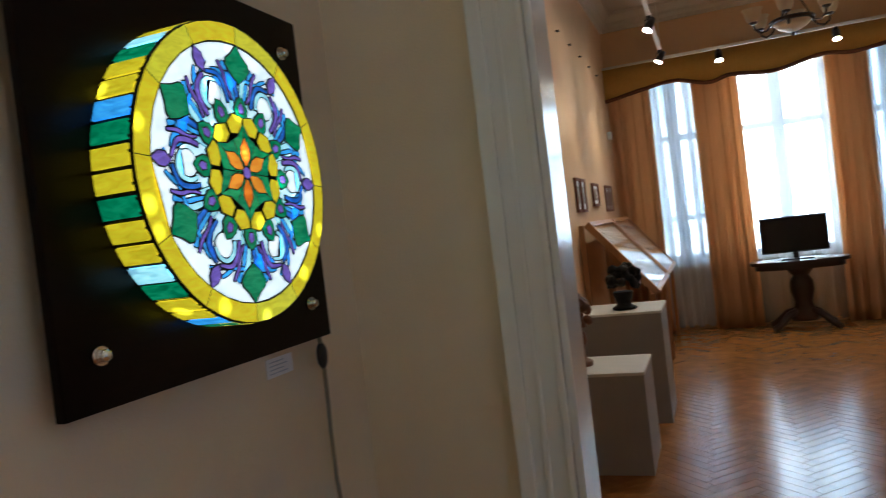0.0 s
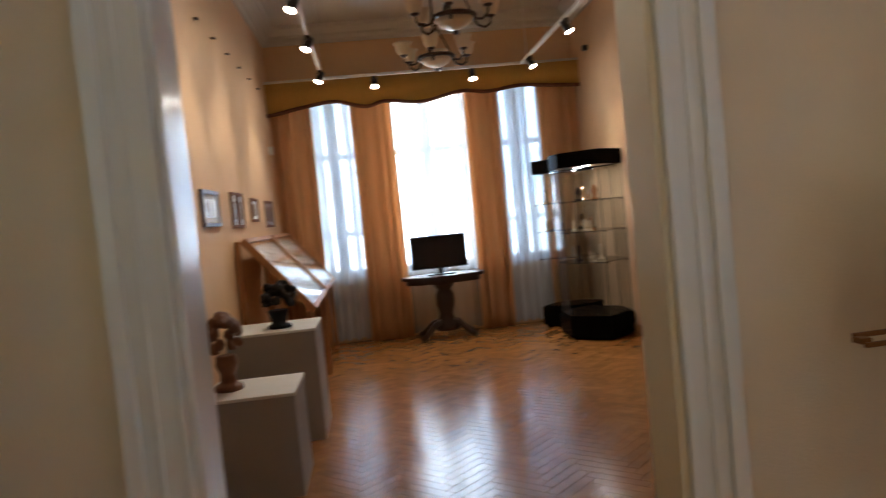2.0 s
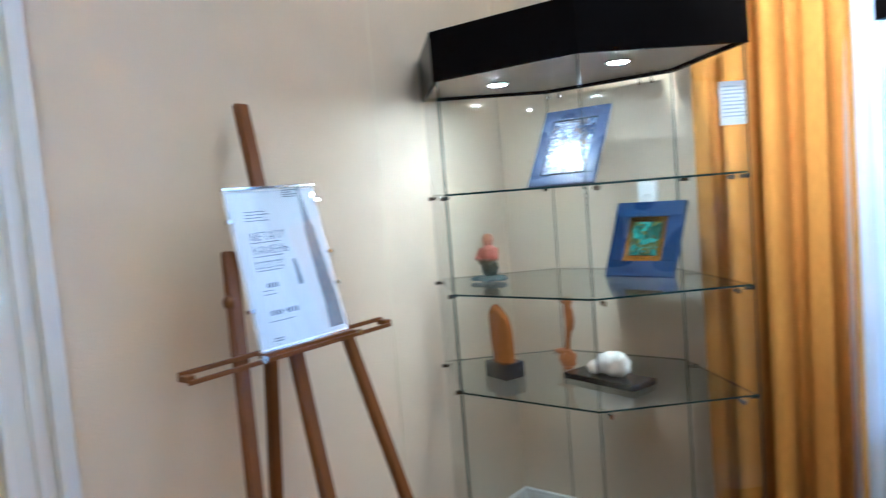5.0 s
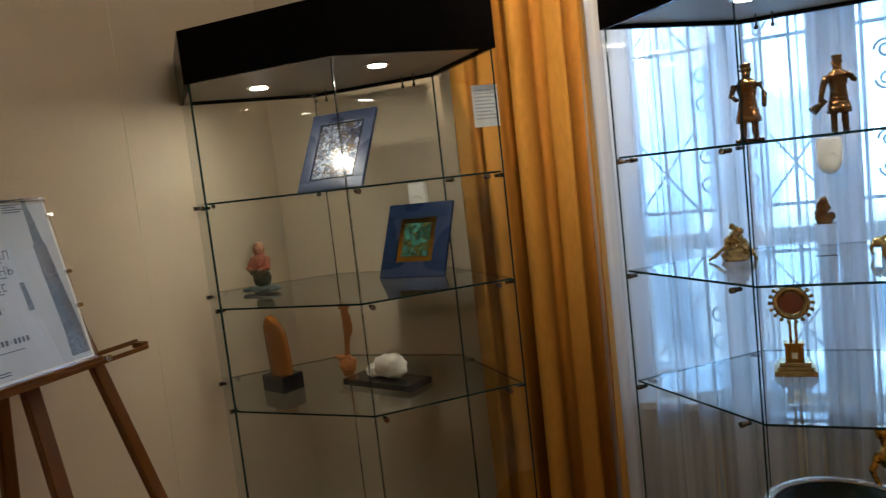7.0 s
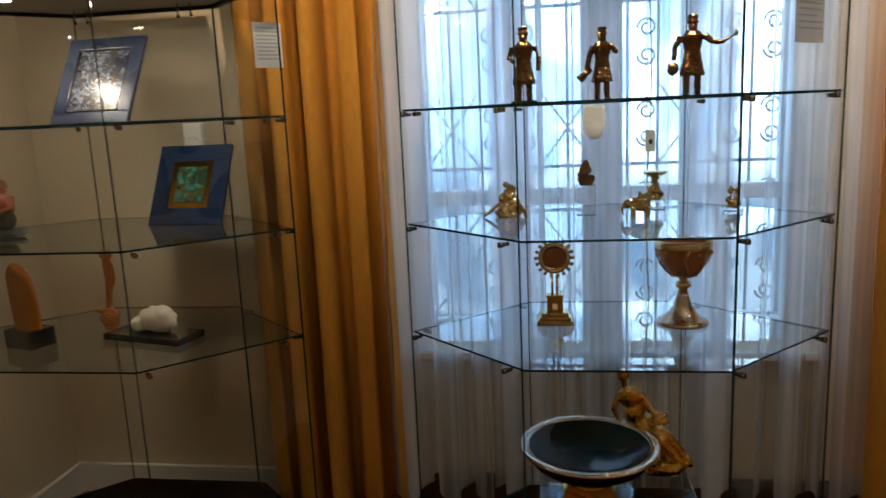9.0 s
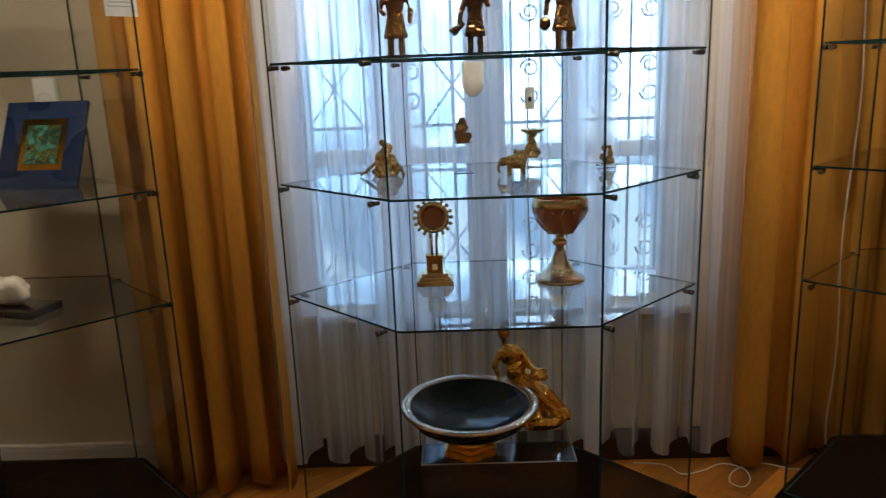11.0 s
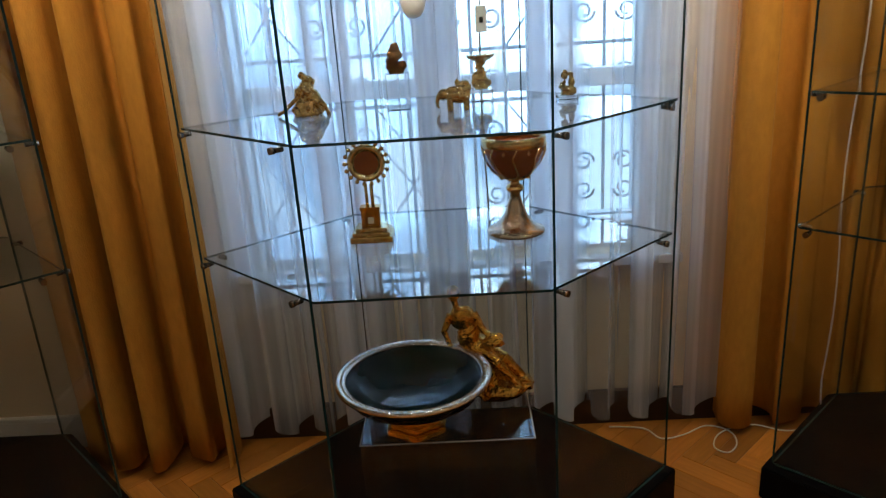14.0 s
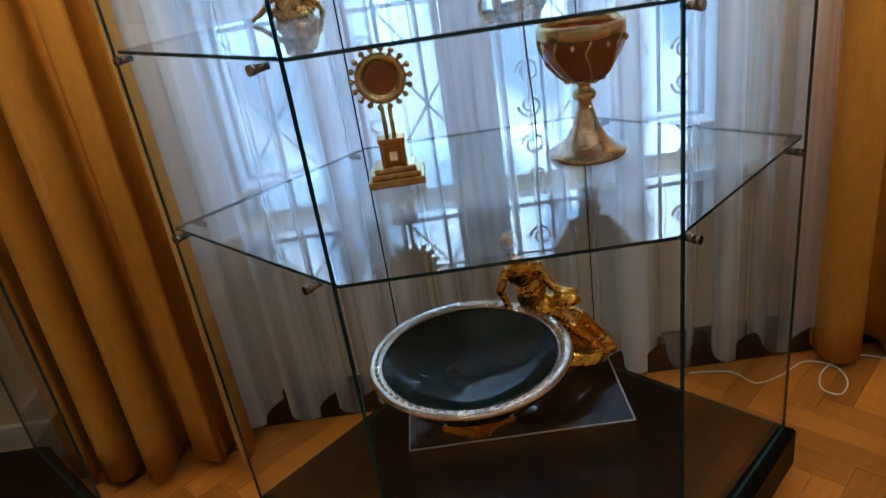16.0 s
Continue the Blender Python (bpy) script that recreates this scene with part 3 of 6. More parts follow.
def outlook(name, col, power, verts, sky_gain=1.0):
    """A plain bright distance outside the windows: pale sky over a hazy street front."""
    m, n, l = nodes_of(name)
    out = n["Material Output"]
    n.remove(n["Principled BSDF"])
    e = n.new("ShaderNodeEmission")
    e.inputs[1].default_value = power
    tc = n.new("ShaderNodeTexCoord")
    ns = n.new("ShaderNodeTexNoise")
    ns.inputs["Scale"].default_value = 1.6
    ns.inputs["Detail"].default_value = 2
    l.new(tc.outputs["Object"], ns.inputs[0])
    r = n.new("ShaderNodeValToRGB")
    r.color_ramp.elements[0].position, r.color_ramp.elements[1].position = 0.45, 0.56
    r.color_ramp.elements[0].color = (col[0] * 0.36, col[1] * 0.46, col[2] * 0.58, 1)
    r.color_ramp.elements[1].color = (*col, 1)
    l.new(ns.outputs[0], r.inputs[0])
    l.new(r.outputs[0], e.inputs[0])
    sp, hi = n.new("ShaderNodeSeparateXYZ"), n.new("ShaderNodeMapRange")
    l.new(tc.outputs["Object"], sp.inputs[0])
    l.new(sp.outputs[2], hi.inputs[0])
    hi.inputs[1].default_value, hi.inputs[2].default_value = 0.95, 1.35
    hi.inputs[3].default_value, hi.inputs[4].default_value = power, power * sky_gain
    l.new(hi.outputs[0], e.inputs[1])
    l.new(e.outputs[0], out.inputs[0])
    bm = bmesh.new()
    bm.faces.new([bm.verts.new(v) for v in verts])
    structure(name, bm, m, "plain bright hazy daylight outside")


outlook("backdrop", OUT_A[0], OUT_A[1], [(3.6, -7.2, -0.6), (3.6, 1.6, -0.6), (3.6, 1.6, 5.5), (3.6, -7.2, 5.5)], 4.8)
outlook("backdrop_far", OUT_B[0], OUT_B[1], [(-4.0, 9.0, -0.6), (4.0, 9.0, -0.6), (4.0, 9.0, 5.5), (-4.0, 9.0, 5.5)])


# ---- cloth ----
def cloth(u0, u1, z0, z1, waves, depth, m, seed, flare=0.35, nz=26, ripple=0.35, hem=0.0, thick=0.003):
    """Hanging folds between u0 and u1; folds deepen towards the hem."""
    rnd = random.Random(seed)
    n = int(waves * 14)
    ph = [rnd.uniform(0, 6.28) for _ in range(4)]
    bm = bmesh.new()
    front, back = [], []
    for iz in range(nz + 1):
        f = iz / nz
        ra, rb = [], []
        for iu in range(n + 1):
            g = iu / n
            warp = g + 0.035 * math.sin(3.1 * g * 2 + ph[0]) + 0.02 * math.sin(7 * g + ph[1] + 1.2 * f)
            a = warp * waves * 2 * math.pi
            amp = depth * (0.55 + flare * (1 - f)) * (0.75 + ripple * math.sin(5 * g * 2 + ph[2] + 0.8 * f))
            c = math.cos(a + 0.5 * math.sin(0.7 * a + ph[3]))
            d = -amp * (1.25 * math.copysign(abs(c) ** 0.85, c) + 0.12 * math.sin(2 * a + ph[3] + 1.5 * f))
            u = u0 + (u1 - u0) * (g + 0.012 * (1 - f) * math.sin(a * 0.5 + ph[1]) + 0.13 / waves * math.sin(2 * a))
            z = z0 + (z1 - z0) * f + (hem * (0.5 + 0.5 * math.sin(a + ph[0])) * (1 - f) if hem else 0)
            ra.append(bm.verts.new(m(u, d, z)))
            rb.append(bm.verts.new(m(u, d + thick, z)))
        front.append(ra)
        back.append(rb)
    for s in (front, back):
        for p, q in zip(s, s[1:]):
            for k in range(n):
                bm.faces.new((p[k], p[k + 1], q[k + 1], q[k])).smooth = True
    for k in range(n):
        bm.faces.new((front[0][k], front[0][k + 1], back[0][k + 1], back[0][k]))
    return bm


def sheet(u0, u1, z0, z1, waves, depth, m, seed, hem=0.03, over=1.5):
    """One thin layer of gauze in folds."""
    rnd = random.Random(seed)
    n, nz = int(waves * 20), 14
    ph = [rnd.uniform(0, 6.28) for _ in range(3)]
    bm = bmesh.new()
    rows = []
    for iz in range(nz + 1):
        f = iz / nz
        row = []
        for iu in range(n + 1):
            g = iu / n
            a = (g + 0.03 * math.sin(6 * g + ph[0]) + 0.012 * math.sin(13 * g + ph[1])) * waves * 2 * math.pi
            d = depth * (0.5 + 0.5 * (1 - f)) * (0.7 + 0.4 * math.sin(9 * g + ph[2])) * (math.sin(a) + 0.3 * math.sin(2 * a + f))
            z = z0 + (z1 - z0) * f + hem * (1 - f) * (0.5 + 0.5 * math.sin(a + 1))
            row.append(bm.verts.new(m(u0 + (u1 - u0) * (g - over * math.sin(2 * a) / (4 * math.pi * waves)), d, z)))
        rows.append(row)
    for p, q in zip(rows, rows[1:]):
        for k in range(n):
            bm.faces.new((p[k], p[k + 1], q[k + 1], q[k])).smooth = True
    return bm


in_a = lambda x: (lambda u, d, z: Vector((x + d, u, z)))
in_b = lambda y: (lambda u, d, z: Vector((u, y + d, z)))
LA = "heavy ochre curtain hanging in deep folds beside a window"
solid("curtain", cloth(-1.215, -0.70, 0.012, 3.08, 4.4, 0.098, in_a(1.735), 3, hem=0.02), M["drape"], LA, "curtain", "ochre curtains")
solid("curtain", cloth(-3.66, -2.69, 0.02, 3.08, 7.0, 0.054, in_a(1.798), 5, hem=0.03), M["drape"], LA, "curtain", "ochre curtains")
solid("curtain", cloth(-5.15, -4.85, 0.02, 3.08, 3, 0.035, in_a(1.765), 6), M["drape"], LA, "curtain", "ochre curtains")
LS = "white sheer curtain in soft folds over the window"
for a, b, sd in ((-2.78, -1.13, 11), (-4.95, -3.55, 12)):
    solid("sheer_curtain", sheet(a, b, 0.045, 3.08, 13, 0.032, in_a(1.812), sd, 0.05), M["sheer"], LS, "curtain", "sheer curtains")
solid("curtain_rail", boxes((1.70, 1.86, YA, -0.62, 3.08, 3.14), bevel=0.01), M["lightwood"], "wooden curtain rail over the windows", "curtain rail")

LB = "orange curtain hanging in folds under the pelmet"
for a, b, wv, sd in ((-2.05, -1.57, 4, 21), (-1.11, -0.60, 4, 22), (0.27, 0.69, 3.5, 23), (1.19, 1.68, 4, 24)):
    solid("curtain", cloth(a, b, 0.01, 3.0, wv, 0.035, in_b(7.13), sd, nz=16), M["drape_b"], LB, "curtain", "orange curtains")
for a, b, sd in ((-1.72, -0.95, 31), (-0.80, 0.40, 32), (0.50, 1.38, 33)):
    solid("sheer_curtain", sheet(a, b, 0.03, 3.0, 8, 0.018, in_b(7.22), sd), M["sheer_c"] if sd == 32 else M["sheer_b"], LS, "curtain", "sheer curtains")

# wavy pelmet of the far room
pel = thing("pelmet", "ochre fabric pelmet with a wavy braided lower edge", "pelmet")
PELM = [(-2.5, 2.80), (-2.06, 2.78), (-1.65, 2.845), (-1.26, 2.885), (-0.90, 2.80), (-0.68, 2.845), (-0.23, 2.805), (0.25, 2.89), (0.55, 2.86), (0.95, 2.90), (1.30, 2.875), (1.72, 2.85), (2.1, 2.86)]
def pel_low(x):
    k = max(i for i in range(1, len(PELM) - 2) if PELM[i][0] <= x or i == 1)
    a, b, c, d = (PELM[k + o][1] for o in (-1, 0, 1, 2))
    t = (x - PELM[k][0]) / (PELM[k + 1][0] - PELM[k][0])
    return 0.5 * (2 * b + (c - a) * t + (2 * a - 5 * b + 4 * c - d) * t * t + (3 * b - a - 3 * c + d) * t ** 3)
bm = bmesh.new()
lo, hi, lo2, hi2 = [], [], [], []
for k in range(97):
    x = -2.055 + 3.75 * k / 96
    y = 7.035 + 0.006 * math.sin(k * 0.9)
    lo.append(bm.verts.new((x, y, pel_low(x))))
    hi.append(bm.verts.new((x, y, 3.16)))
    lo2.append(bm.verts.new((x, y + 0.02, pel_low(x))))
    hi2.append(bm.verts.new((x, y + 0.02, 3.16)))
for k in range(96):
    bm.faces.new((lo[k], lo[k + 1], hi[k + 1], hi[k])).smooth = True
    bm.faces.new((lo2[k], hi2[k], hi2[k + 1], lo2[k + 1]))
    bm.faces.new((hi[k], hi[k + 1], hi2[k + 1], hi2[k]))
    bm.faces.new((lo[k], lo2[k], lo2[k + 1], lo[k + 1]))
part("valance", bm, M["pelmet"], pel)
bm = tube(bmesh.new(), [(-2.055 + 3.75 * k / 96, 7.028, pel_low(-2.055 + 3.75 * k / 96) + 0.012) for k in range(97)], 0.022, 6)
part("braid", bm, M["braid"], pel, "brown braid")
part("box_top", boxes((-2.055, 1.695, 7.03, 7.29, 3.16, 3.19), bevel=0.004), M["ceiling"], pel)


# ---- display cabinets ----
HEX = [(0, HEXL), (-HEXD, HEXF), (-HEXD, -HEXF), (0, -HEXL), (HEXD, -HEXF), (HEXD, HEXF)]


def scaled_hex(k, sl=1.0):
    out = []
    for x, y in HEX:
        v = Vector((x, y * sl))
        out.append(tuple(v - v.normalized() * k))
    return out


def pane_between(p, q, z0, z1, t=0.006, gap=0.002):
    """An upright glass pane from plan point p to q; the narrow sides take the edge material."""
    p, q = Vector(p), Vector(q)
    d = (q - p).normalized()
    n = Vector((-d.y, d.x)) * t / 2
    p, q = p + d * gap, q - d * gap
    bm = bmesh.new()
    prism(bm, [p + n, q + n, q - n, p - n], z0, z1)
    for f in bm.faces:
        f.material_index = 0 if f.calc_area() > 0.05 else 1
    return bm


GLASS = [M["pane"], M["edge"]]


def cabinet(at, label, group, sl=1.0, lights=True, watts=DOWN_W, z0=Z0):
    c = thing("display_cabinet", label, "display cabinet", group, at)
    base = prism(bmesh.new(), scaled_hex(-0.03, sl), 0.03, z0 - 0.012)
    bmesh.ops.bevel(base, geom=base.edges[:], offset=0.004, segments=2, affect='EDGES')
    part("base", base, M["black"], c, "black laminate base")
    part("plinth_foot", prism(bmesh.new(), scaled_hex(0.03, sl), 0.0, 0.03), M["black"], c)
    part("base_top", prism(bmesh.new(), scaled_hex(0.01, sl), z0 - 0.012, z0), M["black"], c)
    hx = scaled_hex(0.0, sl)
    for i in range(6):
        p = part("glass_pane", pane_between(hx[i], hx[(i + 1) % 6], z0, ZC + 0.01), GLASS, c, "clear glass pane")
        p.visible_shadow = False
    for z in (Z3, Z2, Z1):
        bm = bmesh.new()
        prism(bm, scaled_hex(0.008, sl), z - 0.006, z, 1)
        bm.normal_update()
        bmesh.ops.delete(bm, geom=[f for f in bm.faces if f.normal.z < -0.9], context='FACES_ONLY')
        s = part("glass_shelf", bm, [M["shelf"], M["edge"]], c, "clear glass shelf with a dark green edge")
        s.visible_shadow = False
        for i in range(6):
            a, b = Vector(hx[i]), Vector(hx[(i + 1) % 6])
            for t in ((0.1,) if i in (1, 4) else (0.06, 0.88)):
                if i in (1, 4):
                    continue
                o = a + (b - a) * t
                d = (b - a).normalized()
                n = Vector((-d.y, d.x))
                if n.dot(o) > 0:
                    n = -n
                bm = tube(bmesh.new(), [(*(o - n * 0.014), z - 0.014), (*(o - n * 0.004), z - 0.014)], 0.0075, 10)
                tube(bm, [(*(o - n * 0.004), z - 0.014), (*(o + n * 0.016), z - 0.014)], 0.0058, 10)
                part("shelf_clip", bm, M["clip"], s, "small chrome shelf clip")
    ho, hi = scaled_hex(-0.014, sl), scaled_hex(0.004, sl)
    bm = bmesh.new()
    for i in range(6):
        j = (i + 1) % 6
        prism(bm, [ho[i], ho[j], hi[j], hi[i]], ZC, ZT)
    part("canopy_fascia", bm, M["black"], c, "black canopy fascia")
    part("canopy_top", prism(bmesh.new(), hi, ZT - 0.012, ZT), M["black"], c)
    sof = part("soffit", prism(bmesh.new(), scaled_hex(0.006, sl), ZC + 0.012, ZC + 0.022), M["soffit"], c, "grey soffit with downlights")
    for x, y in ((-0.03, 0.225), (-0.03, -0.225)):
        bm = lathe(bmesh.new(), [(0.030, 0.0), (0.040, 0.0), (0.041, 0.004), (0.036, 0.006), (0.030, 0.006)], 20, (x, y * sl, ZC + 0.006), ring_shape=True)
        part("downlight_ring", bm, M["chrome"], sof)
        for dy in (-0.022, 0.022):
            bm = tube(bmesh.new(), [(0.275, y * sl * 0.8 + dy, ZC + 0.012), (0.275, y * sl * 0.8 + dy, ZC - 0.022)], 0.003, 6)
            blob(bm, (0.275, y * sl * 0.8 + dy, ZC - 0.026), (0.007, 0.007, 0.007), sub=1)
            part("hanging_hook", bm, M["clip"], sof, "small dark metal hook")
        bm = lathe(bmesh.new(), [(0.027, 0.0), (0.027, 0.004)], 16, (x, y * sl, ZC + 0.004))
        part("downlight_lens", bm, M["led"] if lights else M["led_far"], sof, "lit downlight")
        if lights:
            li = bpy.data.lights.new("downlight", 'SPOT')
            li.energy, li.color, li.spot_size, li.spot_blend, li.shadow_soft_size = watts, (1.0, 0.86, 0.64), radians(120), 0.8, 0.018
            o = at @ Vector((x, y * sl, ZC - 0.004))
            new("downlight", li).matrix_basis = look(o, o + Vector((0.001, 0, -1)))
    return c


LC = "lit glass cabinet with black base and canopy"
C1 = pose(1.375, -0.405, 0)
C2 = pose(1.41, -1.905, 0)
C3 = pose(1.40, -3.367, 0)
cabinet(C1, LC + " holding framed enamels", "hexagonal display cabinets")
cabinet(C2, LC + " holding gilt bronzes", "hexagonal display cabinets", watts=2.2)
cabinet(C3, LC + " holding bone carvings", "hexagonal display cabinets", watts=6.0)
cabinet(pose(1.36, 6.02, 0), LC + " in the far room", "hexagonal display cabinets", 0.78, False, z0=0.255)
cabinet(pose(1.33, 6.83, 0, 0, 0, 90) @ Matrix.Diagonal((0.62, 0.62, 1, 1)), LC + " by the far corner", "hexagonal display cabinets", 1.0, False, z0=0.255)


def notice(at, w, h):
    n = thing("paper_notice", "white printed paper notice taped to the glass", "notice", "notices", at)
    part("sheet", boxes((-w / 2, w / 2, -0.001, 0.0, 0, h)), M["paper"], n)
    bm = bmesh.new()
    for k in range(9):
        z = h * (0.88 - 0.085 * k)
        box(bm, -w * 0.4, w * (0.4 if k % 3 else 0.22), -0.0022, -0.0012, z - 0.002, z + 0.002)
    part("text_lines", bm, M["inkpale"], n)


notice(pose(1.413, -0.945, 1.595, 0, 0, -45 - 90 + 90), 0.085, 0.125)
notice(pose(1.475, -2.42, 1.585, 0, 0, -45), 0.15, 0.19)


def sensor(at):
    s = thing("alarm_sensor", "white plastic alarm sensor with a rounded lens", "alarm sensor", "alarm sensors", at)
    bm = bmesh.new()
    box(bm, -0.03, 0.0, -0.034, 0.034, 0.03, 0.105, bevel=0.008)
    part("housing", bm, M["plastic"], s)
    bm = blob(bmesh.new(), (-0.016, 0, 0.032), (0.026, 0.033, 0.036))
    part("lens", bm, M["plastic"], s)
    part("slot", boxes((-0.0325, -0.029, -0.018, 0.018, 0.048, 0.052)), M["blackplastic"], s)


sensor(pose(1.41 + HEXD - 0.005, -1.875, 1.345))
sensor(pose(1.375 + HEXD - 0.005, -0.555, 1.345))


# ---- figures and pieces in the cabinets: each statue is one plain mesh ----
def standing(h, lean=0.0, arm=1, seed=0, plate=False):
    """A bronze figure in a long coat and tall cap, h high."""
    bm = bmesh.new()
    k = h / 0.2
    z0 = 0.008 if plate else 0.0
    if plate:
        box(bm, -0.022 * k, 0.022 * k, -0.03 * k, 0.03 * k, 0, 0.008, bevel=0.001)
    for s in (-1, 1):
        tube(bm, [(0, s * 0.013 * k, z0), (0, s * 0.012 * k, 0.07 * k)], 0.0075 * k, 8, 0.009 * k)
        blob(bm, (-0.007 * k, s * 0.014 * k, z0 + 0.005 * k), (0.015 * k, 0.008 * k, 0.006 * k), sub=1)
    lathe(bm, [(0.027 * k, 0.050 * k), (0.028 * k, 0.058 * k), (0.022 * k, 0.085 * k), (0.018 * k, 0.112 * k), (0.021 * k, 0.13 * k), (0.024 * k, 0.148 * k), (0.016 * k, 0.159 * k), (0.008 * k, 0.164 * k)], 16)
    blob(bm, (0, 0, 0.174 * k), (0.0125 * k, 0.0115 * k, 0.014 * k), lump=0.1, seed=seed)
    blob(bm, (-0.009 * k, 0, 0.166 * k), (0.008 * k, 0.009 * k, 0.012 * k), lump=0.2, seed=seed)
    lathe(bm, [(0.014 * k, 0.180 * k), (0.0135 * k, 0.184 * k), (0.011 * k, 0.186 * k), (0.0125 * k, 0.198 * k), (0.009 * k, 0.2 * k)], 14)
    if arm == 1:
        tube(bm, [(0, 0.026 * k, 0.148 * k), (-0.006 * k, 0.034 * k, 0.12 * k), (-0.022 * k, 0.022 * k, 0.108 * k)], 0.0085 * k, 8, 0.006 * k)
        tube(bm, [(0, -0.026 * k, 0.148 * k), (-0.004 * k, -0.036 * k, 0.118 * k), (-0.010 * k, -0.034 * k, 0.085 * k)], 0.0085 * k, 8, 0.006 * k)
    elif arm == 2:
        tube(bm, [(0, 0.024 * k, 0.148 * k), (-0.004 * k, 0.036 * k, 0.115 * k), (-0.006 * k, 0.042 * k, 0.085 * k)], 0.0085 * k, 8, 0.006 * k)
        tube(bm, [(-0.006 * k, 0.030 * k, 0.086 * k), (-0.006 * k, 0.062 * k, 0.060 * k)], 0.006 * k, 8, 0.013 * k)
        tube(bm, [(0, -0.026 * k, 0.148 * k), (-0.016 * k, -0.032 * k, 0.13 * k), (-0.02 * k, -0.012 * k, 0.152 * k)], 0.008 * k, 8, 0.006 * k)
    else:
        tube(bm, [(0, 0.026 * k, 0.148 * k), (-0.004 * k, 0.038 * k, 0.12 * k), (-0.008 * k, 0.040 * k, 0.09 * k)], 0.0085 * k, 8, 0.006 * k)
        blob(bm, (-0.010 * k, 0.042 * k, 0.070 * k), (0.012 * k, 0.013 * k, 0.018 * k), lump=0.2)
        tube(bm, [(0, -0.026 * k, 0.148 * k), (-0.004 * k, -0.044 * k, 0.13 * k), (-0.012 * k, -0.068 * k, 0.128 * k)], 0.0085 * k, 8, 0.005 * k)
        tube(bm, [(-0.012 * k, -0.066 * k, 0.128 * k), (-0.012 * k, -0.09 * k, 0.145 * k)], 0.003 * k, 6)
        blob(bm, (-0.012 * k, -0.092 * k, 0.147 * k), (0.006 * k, 0.006 * k, 0.008 * k), sub=1)
    return bm


LF = "small brown bronze statuette of a standing figure on a glass shelf"
statue("bronze_statuette", standing(0.203, arm=1, seed=1, plate=True), M["bronze"], LF, "statuette", "bronze statuettes", pose(1.40, -1.668, Z1) @ Matrix.Diagonal((1.25, 1.12, 1, 1)))
statue("bronze_statuette", standing(0.190, arm=2, seed=2), M["bronze"], LF, "statuette", "bronze statuettes", pose(1.40, -1.876, Z1, 0, 0, 10) @ Matrix.Diagonal((1.2, 1.08, 1, 1)))
statue("bronze_statuette", standing(0.208, arm=3, seed=3), M["bronze"], LF, "statuette", "bronze statuettes", pose(1.40, -2.108, Z1, 0, 0, -8) @ Matrix.Diagonal((1.25, 1.1, 1, 1)))


def cluster(w, h, n, seed, legs=0, taper=0.6):
    """A little cast group of crowded rounded forms."""
    rnd = random.Random(seed)
    bm = bmesh.new()
    for k in range(n):
        f = (k + 0.5) / n
        z = h * (0.10 + 0.82 * f)
        r = w * 0.36 * (1 - taper * f)
        a = rnd.uniform(0, 6.28)
        s = w * rnd.uniform(0.17, 0.28) * (1 - 0.35 * f)
        blob(bm, (r * 0.55 * math.cos(a), r * math.sin(a), z), (s * rnd.uniform(0.7, 1.1), s * rnd.uniform(0.7, 1.2), s * rnd.uniform(0.8, 1.4)),
             (rnd.uniform(0, 60), rnd.uniform(0, 60), 0), 0.3, 2 if n < 20 else 1, seed + k)
    for k in range(legs):
        a = 6.28 * k / legs + 0.5
        tube(bm, [(0.28 * w * math.cos(a), 0.42 * w * math.sin(a), 0), (0.25 * w * math.cos(a), 0.34 * w * math.sin(a), h * 0.45)], w * 0.06, 6, w * 0.09)
    if not legs:
        lathe(bm, [(w * 0.40, 0), (w * 0.42, h * 0.05), (w * 0.34, h * 0.16), (w * 0.2, h * 0.3)], 14)
    return bm


LG = "small pale gilt figurine group on a glass shelf"
bm = cluster(0.085, 0.105, 22, 1, 0, 0.75)
tube(bm, [(0.0, 0.02, 0.045), (-0.01, 0.06, 0.012), (-0.01, 0.075, 0.004)], 0.006, 6, 0.004)
tube(bm, [(0.0, -0.02, 0.05), (-0.01, -0.045, 0.02), (0, -0.05, 0.0)], 0.007, 6)
statue("gilt_figurine", bm, M["palegold"], LG, "figurine", "gilt figurines", pose(1.50, -1.612, Z2))
statue("gilt_figurine", cluster(0.046, 0.075, 16, 2), M["bronze"], "small dark gilt figurine on a clear riser", "figurine", "gilt figurines", pose(1.49, -1.836, Z2 + 0.088))
bm = blob(bmesh.new(), (0, 0, 0.034), (0.018, 0.030, 0.018), lump=0.15)
for sx in (-1, 1):
    for sy in (-1, 1):
        tube(bm, [(sx * 0.009, sy * 0.019, 0.0), (sx * 0.008, sy * 0.019, 0.03)], 0.0075, 8)
blob(bm, (0, 0.034, 0.038), (0.012, 0.013, 0.014), lump=0.15)
tube(bm, [(0, 0.044, 0.038), (-0.003, 0.050, 0.022), (-0.004, 0.046, 0.008)], 0.006, 8, 0.003)
for k in range(12):
    rnd = random.Random(k + 40)
    blob(bm, (rnd.uniform(-0.012, 0.012), rnd.uniform(-0.026, 0.024), 0.048 + 0.018 * rnd.random()), (0.007, 0.008, 0.010), lump=0.3, sub=1, seed=k)
statue("gilt_figurine", bm, M["palegold"], "small gilt elephant figurine with a saddle load", "figurine", "gilt figurines", pose(1.42, -1.98, Z2))
bm = cluster(0.045, 0.062, 12, 4)
lathe(bm, [(0.012, 0.058), (0.014, 0.066), (0.034, 0.076), (0.036, 0.082)], 16)
